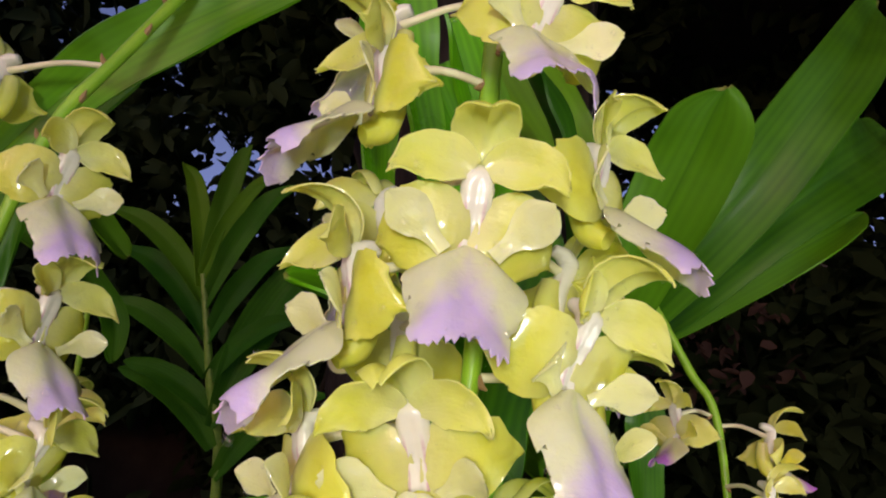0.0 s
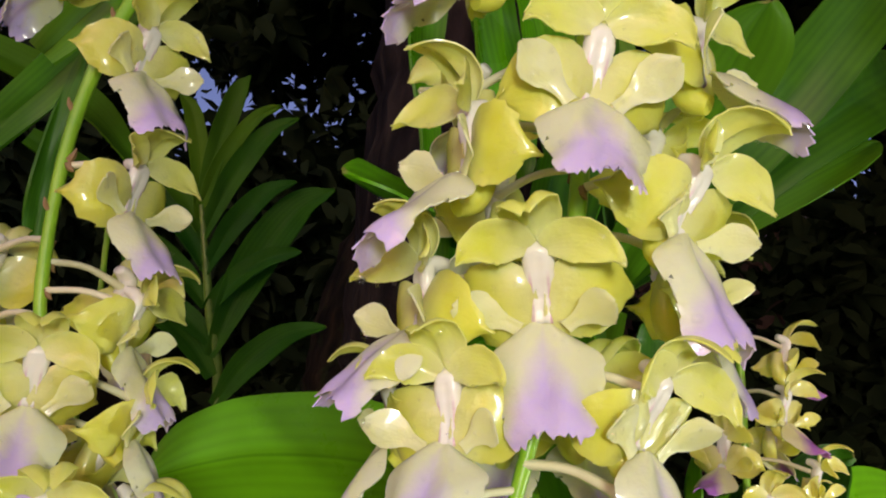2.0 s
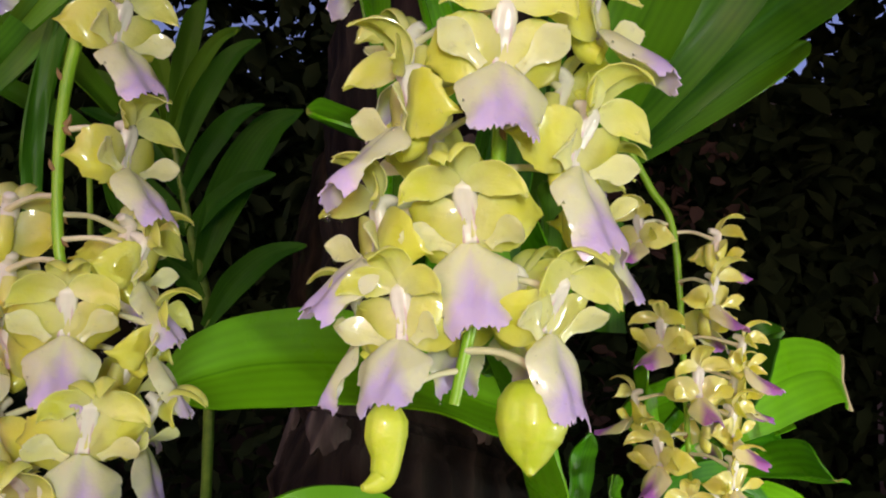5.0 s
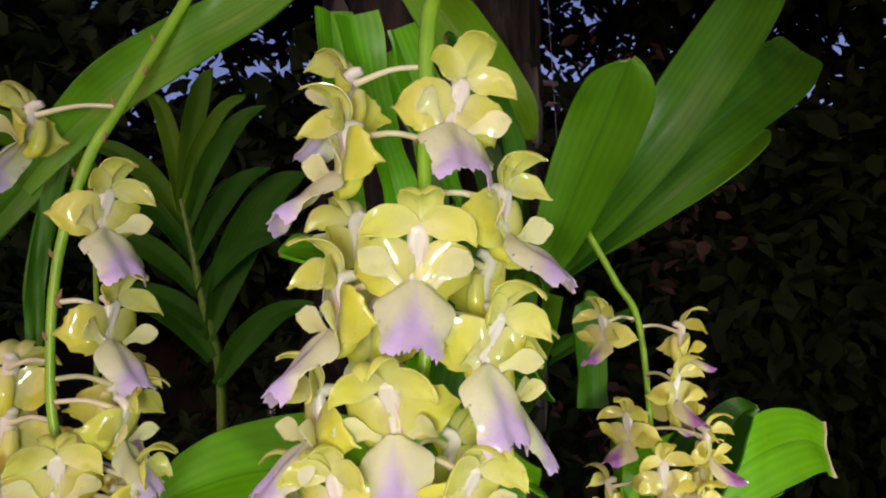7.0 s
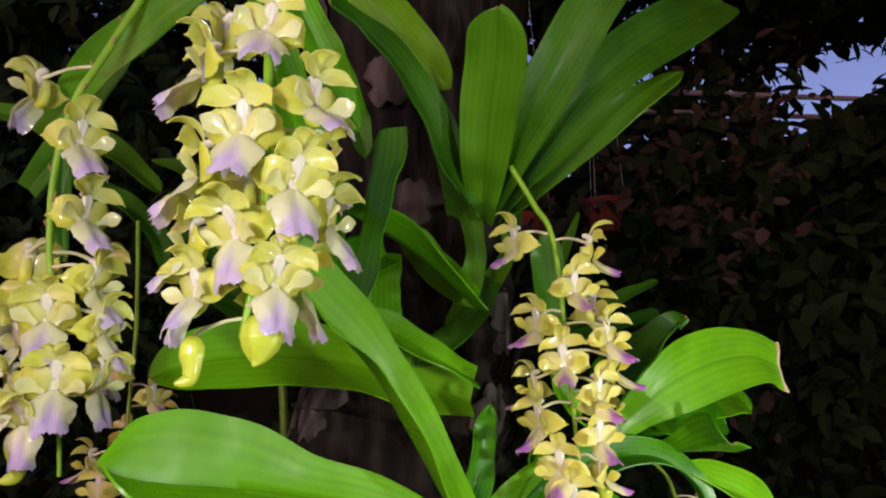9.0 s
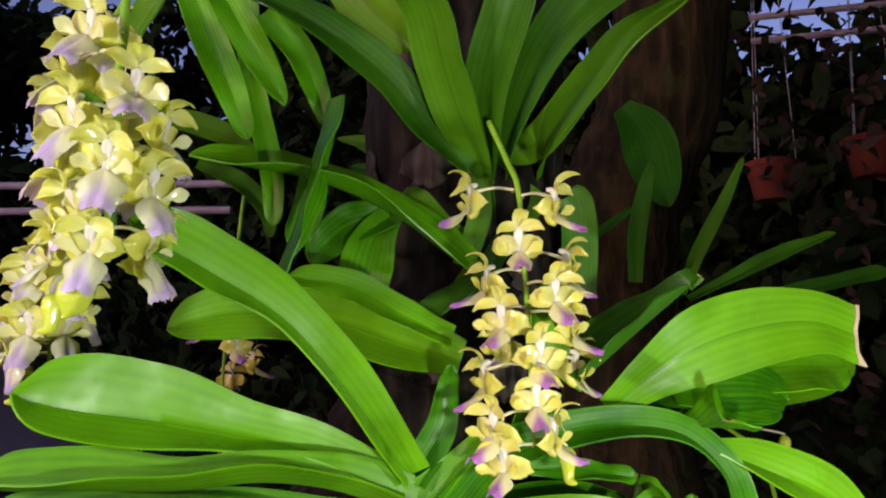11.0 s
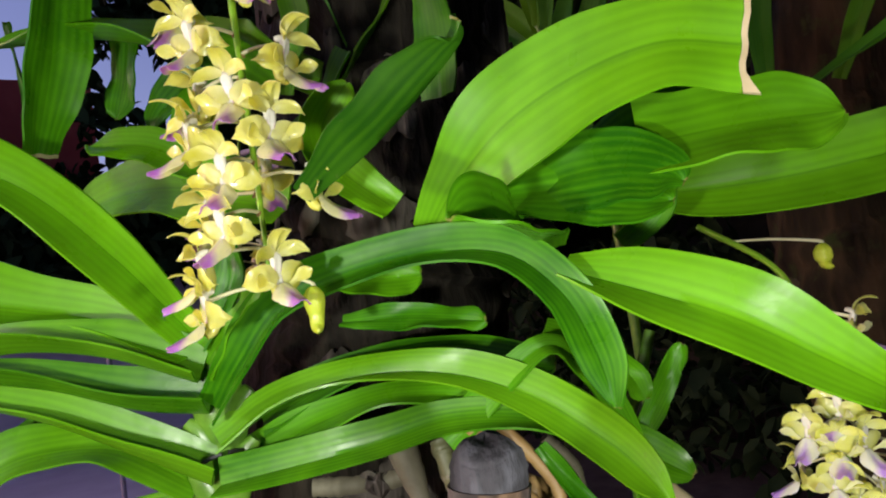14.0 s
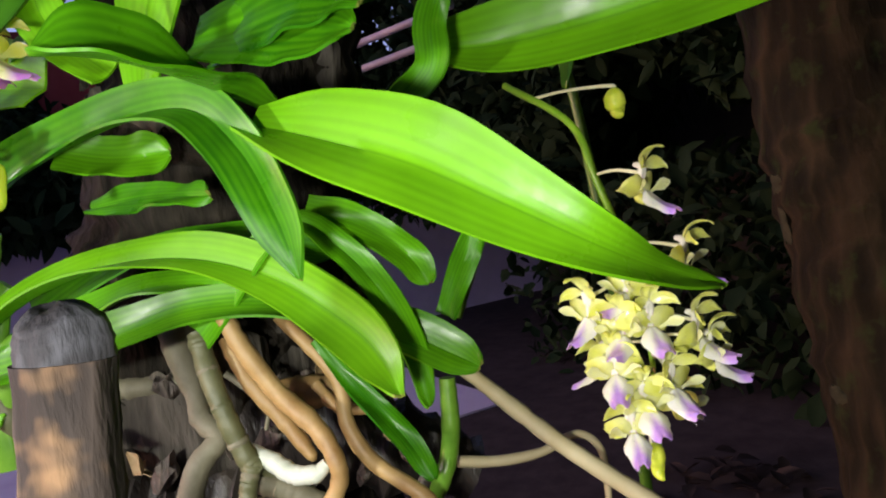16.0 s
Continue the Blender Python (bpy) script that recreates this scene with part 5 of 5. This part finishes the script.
stick([(0.148, 0.569, 0.829, 0.0037), (0.162, 0.596, 0.824, 0.0034), (0.174, 0.621, 0.825, 0.0029), (0.183, 0.641, 0.832, 0.0026), (0.189, 0.652, 0.822, 0.0024), (0.190, 0.653, 0.801, 0.0022), (0.190, 0.650, 0.774, 0.0020)], "thin bent olive twig under the orchid")
cane([(0.168, 0.570, 0.883, 0.0049), (0.168, 0.567, 0.854, 0.0055), (0.166, 0.561, 0.832, 0.0052), (0.171, 0.545, 0.815, 0.0054)], "STEM")
cane([(0.136, 0.597, 0.911, 0.0046), (0.141, 0.611, 0.941, 0.0050), (0.145, 0.623, 0.972, 0.0039)], "STEM")
post([(0.269, 0.391, 0.963, 0.0153), (0.269, 0.390, 0.949, 0.0157), (0.269, 0.388, 0.930, 0.0159), (0.269, 0.385, 0.904, 0.0165), (0.268, 0.378, 0.846, 0.0166)], 0)
log([(-0.003, 0.378, 0.881, 0.0248), (0.038, 0.438, 0.872, 0.0354), (0.069, 0.499, 0.853, 0.0373), (0.098, 0.557, 0.830, 0.0317), (0.109, 0.601, 0.804, 0.0210)], 0)
log([(0.093, 0.499, 0.806, 0.0232), (0.069, 0.450, 0.823, 0.0303), (0.045, 0.402, 0.829, 0.0268)], 1)
trunk2([(0.02, 1.46, 1.75, 0.13), (-0.09, 1.440, 1.40, 0.135), (-0.110, 1.400, 1.117, 0.130), (-0.050, 1.356, 0.821, 0.128), (0.012, 1.320, 0.527, 0.130), (0.050, 1.300, 0.249, 0.134)], 0)
chip(0.064, 0.422, 0.856, 0.0098, 0, CHIP, "bark_chip", "broken piece of grey-brown bark among the roots", "bark chip")
chip(0.061, 0.430, 0.844, 0.0101, 1, CHIP, "bark_chip", "broken piece of grey-brown bark among the roots", "bark chip")
chip(0.122, 0.486, 0.886, 0.0090, 2, CHIP, "bark_chip", "broken piece of grey-brown bark among the roots", "bark chip")
chip(0.098, 0.510, 0.890, 0.0079, 3, CHIP, "bark_chip", "broken piece of grey-brown bark among the roots", "bark chip")
chip(0.057, 0.445, 0.903, 0.0119, 4, CHIP, "bark_chip", "broken piece of grey-brown bark among the roots", "bark chip")
chip(0.151, 0.546, 0.844, 0.0086, 5, CHIP, "bark_chip", "broken piece of grey-brown bark among the roots", "bark chip")
chip(0.083, 0.494, 0.888, 0.0089, 6, CHIP, "bark_chip", "broken piece of grey-brown bark among the roots", "bark chip")
chip(0.085, 0.418, 0.852, 0.0134, 7, CHIP, "bark_chip", "broken piece of grey-brown bark among the roots", "bark chip")
chip(0.103, 0.475, 0.860, 0.0099, 8, CHIP, "bark_chip", "broken piece of grey-brown bark among the roots", "bark chip")
chip(0.058, 0.436, 0.906, 0.0079, 9, CHIP, "bark_chip", "broken piece of grey-brown bark among the roots", "bark chip")
chip(0.109, 0.547, 0.870, 0.0132, 10, CHIP, "bark_chip", "broken piece of grey-brown bark among the roots", "bark chip")
chip(0.120, 0.529, 0.830, 0.0118, 11, CHIP, "bark_chip", "broken piece of grey-brown bark among the roots", "bark chip")
chip(0.052, 0.417, 0.873, 0.0076, 12, CHIP, "bark_chip", "broken piece of grey-brown bark among the roots", "bark chip")
chip(0.141, 0.556, 0.816, 0.0089, 13, CHIP, "bark_chip", "broken piece of grey-brown bark among the roots", "bark chip")
chip(0.076, 0.482, 0.867, 0.0091, 14, CHIP, "bark_chip", "broken piece of grey-brown bark among the roots", "bark chip")
chip(0.049, 0.405, 0.908, 0.0139, 15, CHIP, "bark_chip", "broken piece of grey-brown bark among the roots", "bark chip")
chip(0.098, 0.485, 0.861, 0.0120, 16, CHIP, "bark_chip", "broken piece of grey-brown bark among the roots", "bark chip")
chip(0.073, 0.433, 0.861, 0.0110, 17, CHIP, "bark_chip", "broken piece of grey-brown bark among the roots", "bark chip")
chip(0.079, 0.431, 0.899, 0.0134, 18, CHIP, "bark_chip", "broken piece of grey-brown bark among the roots", "bark chip")
chip(0.095, 0.455, 0.860, 0.0068, 19, CHIP, "bark_chip", "broken piece of grey-brown bark among the roots", "bark chip")
chip(0.048, 0.402, 0.848, 0.0090, 20, CHIP, "bark_chip", "broken piece of grey-brown bark among the roots", "bark chip")
chip(0.101, 0.521, 0.835, 0.0137, 21, CHIP, "bark_chip", "broken piece of grey-brown bark among the roots", "bark chip")
chip(0.074, 0.421, 0.872, 0.0075, 40, TERRACOTTA, "brick_shard", "small red brick shard among the roots", "brick shard")
chip(0.043, 0.407, 0.920, 0.0085, 41, BLUE, "plastic_scrap", "scrap of blue plastic behind the post", "plastic scrap")
fallen_leaf(0.071, 0.401, 0.858, 34, 1.2, 3)
fallen_leaf(0.076, 0.413, 0.874, 30, 1.9, 4)
fallen_leaf(0.070, 0.400, 0.868, 28, 0.4, 5)
fallen_leaf(0.120, 0.506, 0.886, 36, 2.4, 6)
fallen_leaf(0.137, 0.537, 0.852, 30, 0.2, 7)
fallen_leaf(0.098, 0.454, 0.834, 26, 1.0, 8)
fallen_leaf(0.106, 0.351, 0.895, 30, 1.0, 9)

# the fleshy stem of overlapping leaf bases, with a dark tie round it
base = np.array(plant_main.location)
stem = np.array((0.062, 0.340, 0.0))
fan = np.array((0.52, 0.85, 0.0))
across = np.array((0.85, -0.52, 0.0))
for k, z in enumerate((1.004, 0.990, 0.975, 0.960, 0.944, 0.930, 0.914)):
    side = 1 if k % 2 else -1
    rows = [stem + side * d * fan + np.array((0, 0, z + h)) - base for d, h in ((0.020, 0.018), (0.013, 0.010), (0.005, -0.008), (0.001, -0.026), (0.0, -0.040))]
    v, f, u = tube(rows, (0.004, 0.0085, 0.0105, 0.0085, 0.007), 18, 22)
    # pressed flat in the plane of the fan
    v = [p - 0.5 * np.dot(p - (stem - base), across) * across for p in np.array(v)]
    mesh_object("leaf_sheath", v, f, SHEATH, plant_main, u)
v, f, u = tube([p - base for p in (np.array((0.062, 0.341, 0.915)), np.array((0.060, 0.352, 0.892)), np.array((0.050, 0.39, 0.870)), np.array((0.03, 0.45, 0.845)))], (0.0085, 0.0085, 0.008, 0.006), 12, 20, 0.1, 4)
mesh_object("stem", v, f, CANE, plant_main, u)
ring = [stem + np.array((0.0135 * math.cos(a), 0.0135 * math.sin(a), 0.938 + 0.006 * math.cos(a))) for a in np.linspace(0, 6.0, 14)]
v, f, u = tube([p - base for p in ring], (0.0014, 0.0014), 6, 40)
mesh_object("tie", v, f, BLACK, plant_main, u, "black plastic tie")

# ---- far things ----


def fence(p0, p1, rails, posts, label):
    """Welded rails between posts that stand on the ground."""
    a, b = Vector(p0), Vector(p1)
    ob = tagged(empty("metal_fence", (a.x, a.y, 0)), label, "fence")
    way = (b - a)
    for z in rails:
        v, f, u = tube([(0, 0, z), tuple(Vector((way.x / 2, way.y / 2, z))), (way.x, way.y, z)], (0.0125, 0.0125), 8, 6)
        mesh_object("rail", v, f, METAL, ob, u)
    for k in range(posts):
        q = way * (k / max(1, posts - 1))
        v, f, u = tube([(q.x, q.y, 0), (q.x, q.y, 1.0), (q.x, q.y, rails[-1] + 0.04)], (0.012, 0.012), 8, 6)
        mesh_object("post", v, f, METAL, ob, u)


def hanging_pot(x, y, z, r, top):
    ob = tagged(empty("hanging_pot", (x, y, z)), "terracotta pot hanging on thin wires", "flower pot", "hanging pots")
    n, prof = 24, ((0.62, 0.0), (0.70, 0.25), (0.86, 1.0), (0.98, 1.35), (1.04, 1.36), (1.04, 1.62), (0.94, 1.62), (0.84, 1.1), (0.60, 0.1))
    verts, faces = [], []
    for rr, h in prof:
        for j in range(n):
            q = 2 * math.pi * j / n
            verts.append((r * rr * math.cos(q), r * rr * math.sin(q), r * h))
    for i in range(len(prof) - 1):
        for j in range(n):
            k = (j + 1) % n
            faces.append((i * n + j, i * n + k, (i + 1) * n + k, (i + 1) * n + j))
    faces += [tuple(range(n - 1, -1, -1)), tuple((len(prof) - 1) * n + j for j in range(n))]
    mesh_object("pot", verts, faces, TERRACOTTA, ob)
    for k in range(3):
        q = 2.1 * k
        v, f, u = tube([(r * math.cos(q), r * math.sin(q), r * 1.5), (r * 0.5 * math.cos(q), r * 0.5 * math.sin(q), (top - z + r * 1.5) / 2), (0, 0, top - z)], (0.0015, 0.0015), 5, 6)
        mesh_object("wire", v, f, METAL, ob, u)


slab("pavement", -6.4, -2.5, -1.0, 2.1, -0.05, 0.012, CONCRETE, "pale lavender-grey concrete paving")
# unseen roof, added to keep sky light off the orchids
slab("roof_shade", -1.15, 3.4, -1.8, 3.6, 3.40, 3.46, DARK_WALL, "unseen dark roof added to keep the sky off; the pots hang from it")
fence((2.2, 3.1, 0), (0.10, 2.56, 0), (2.20, 2.29), 1, "pale metal railing with two thin rails")
fence((-3.2, 0.6, 0), (-1.33, 1.475, 0), (1.515, 1.60), 1, "pale metal railing beyond the shrubs")
hanging_pot(0.156, 2.31, 1.56, 0.075, 3.41)
hanging_pot(0.43, 2.38, 1.62, 0.075, 3.41)
slab("wall_far", -6.2, -5.9, -3.0, 4.95, 0.0, 2.1, PALE_WALL, "pale lavender painted garden wall")
slab("wall_upper", -6.2, -5.9, -3.0, 0.95, 2.1, 3.0, RED_WALL, "dull red painted upper part of the garden wall")

# added walls: a dark backing that shuts out the low sky
slab("wall_back", -5.9, 3.9, 4.75, 4.95, 0.0, 2.35, DARK_WALL, "dark backing wall added behind the shrubs to shut out the sky")
slab("wall_side", 3.7, 3.9, -1.5, 4.75, 0.0, 2.6, DARK_WALL, "dark backing wall added beside the shrubs to close the place")


def far_roof(x0, x1, y0, y1, z0, z1):
    """A low pitched roof on its wall, with rows of ribs."""
    ob = tagged(empty("far_shed", (x0, y0, 0)), "far low shed with a dusty pink ribbed roof", "shed")
    w, d = x1 - x0, y1 - y0
    v = [(0, 0.1, 0), (w, 0.1, 0), (w, d, 0), (0, d, 0), (0, 0.1, z0 + 0.02), (w, 0.1, z0 + 0.02), (w, d, z1), (0, d, z1)]
    mesh_object("wall", v, [(0, 1, 5, 4), (1, 2, 6, 5), (2, 3, 7, 6), (3, 0, 4, 7), (0, 3, 2, 1)], DARK_WALL, ob)
    v = [(-0.1, -0.1, z0), (w + 0.1, -0.1, z0), (w + 0.1, d, z1), (-0.1, d, z1), (-0.1, -0.1, z0 + 0.05), (w + 0.1, -0.1, z0 + 0.05), (w + 0.1, d, z1 + 0.05), (-0.1, d, z1 + 0.05)]
    mesh_object("roof", v, [(0, 3, 2, 1), (4, 5, 6, 7), (0, 1, 5, 4), (1, 2, 6, 5), (2, 3, 7, 6), (3, 0, 4, 7)], ROOF, ob)
    for k in range(12):
        x = w * (k + 0.5) / 12
        v, f, u = tube([(x, -0.1, z0 + 0.06), (x, d / 2, (z0 + z1) / 2 + 0.06), (x, d, z1 + 0.06)], (0.02, 0.02), 6, 4)
        mesh_object("rib", v, f, ROOF, ob, u)


far_roof(1.6, 4.6, 5.3, 7.0, 2.62, 3.45)



def shrub(name, count, lo, hi, size, seed, mat, label, gap=0.0, litter=False, gaps=(), axis=0):
    """Many small bent leaves spread through a box, thinned into clumps with gaps."""
    rng = random.Random(seed)
    verts, faces = [], []
    done = 0
    while done < count:
        p = Vector([rng.uniform(a, b) for a, b in zip(lo, hi)])
        n = noise.noise(Vector((p.x * 0.9 + p.y * 0.5, p.z * 1.3, 7.0))) + 0.3 * noise.noise(p * 5.3)
        for gx, gz, gr in gaps:
            n -= 1.6 * math.exp(-((p[axis] - gx) ** 2 + (p.z - gz) ** 2) / gr**2)
        if n < gap + 0.12 * max(0.0, (p.z - 1.6)):
            done += 0.3
            continue
        done += 1
        L = size * rng.uniform(0.5, 1.3)
        w = L * rng.uniform(0.16, 0.30)
        q = Euler((rng.uniform(-0.5, 0.5) if litter else rng.uniform(-1.2, 1.2), rng.uniform(-0.5, 0.5) if litter else rng.uniform(-1.2, 1.2), rng.uniform(0, 6.28))).to_matrix()
        k = len(verts)
        for x, y, z in ((0, 0, 0), (0.3 * L, w, 0.05 * L), (0.7 * L, 0.8 * w, 0.02 * L), (L, 0, -0.12 * L), (0.7 * L, -0.8 * w, 0.02 * L), (0.3 * L, -w, 0.05 * L), (0.5 * L, 0, -0.03 * L)):
            verts.append(p + q @ Vector((x, y, z)))
        faces += [(k, k + 1, k + 6), (k + 1, k + 2, k + 6), (k + 2, k + 3, k + 6), (k + 3, k + 4, k + 6), (k + 4, k + 5, k + 6), (k + 5, k, k + 6)]
    ob = mesh_object(name, verts, faces, mat)
    return tagged(ob, label, "shrub", kind="stuff")


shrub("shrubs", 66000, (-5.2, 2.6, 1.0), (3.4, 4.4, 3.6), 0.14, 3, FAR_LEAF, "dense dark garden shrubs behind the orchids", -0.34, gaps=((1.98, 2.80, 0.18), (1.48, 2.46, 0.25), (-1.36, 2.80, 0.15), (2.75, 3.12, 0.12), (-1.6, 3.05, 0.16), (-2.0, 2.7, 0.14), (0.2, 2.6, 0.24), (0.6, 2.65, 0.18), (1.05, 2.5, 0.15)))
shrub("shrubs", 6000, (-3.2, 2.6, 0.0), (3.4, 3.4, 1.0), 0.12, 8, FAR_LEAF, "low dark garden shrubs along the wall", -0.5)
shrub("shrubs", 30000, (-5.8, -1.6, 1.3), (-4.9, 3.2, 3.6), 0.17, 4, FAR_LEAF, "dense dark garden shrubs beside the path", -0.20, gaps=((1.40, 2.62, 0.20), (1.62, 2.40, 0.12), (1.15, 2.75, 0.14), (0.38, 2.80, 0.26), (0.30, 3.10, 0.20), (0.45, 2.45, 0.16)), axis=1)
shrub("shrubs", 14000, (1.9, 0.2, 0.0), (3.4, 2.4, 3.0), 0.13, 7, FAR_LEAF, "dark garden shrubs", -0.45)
shrub("dry_leaves", 600, (0.1, 1.7, 0.9), (1.0, 2.3, 2.1), 0.055, 5, DRY_LEAF, "withered brown leaves hanging on twigs", 0.15)
shrub("leaf_litter", 2600, (-1.2, 0.2, 0.004), (1.2, 2.2, 0.03), 0.08, 6, DRY_LEAF, "dry brown leaf litter lying on the soil", -0.4, True)
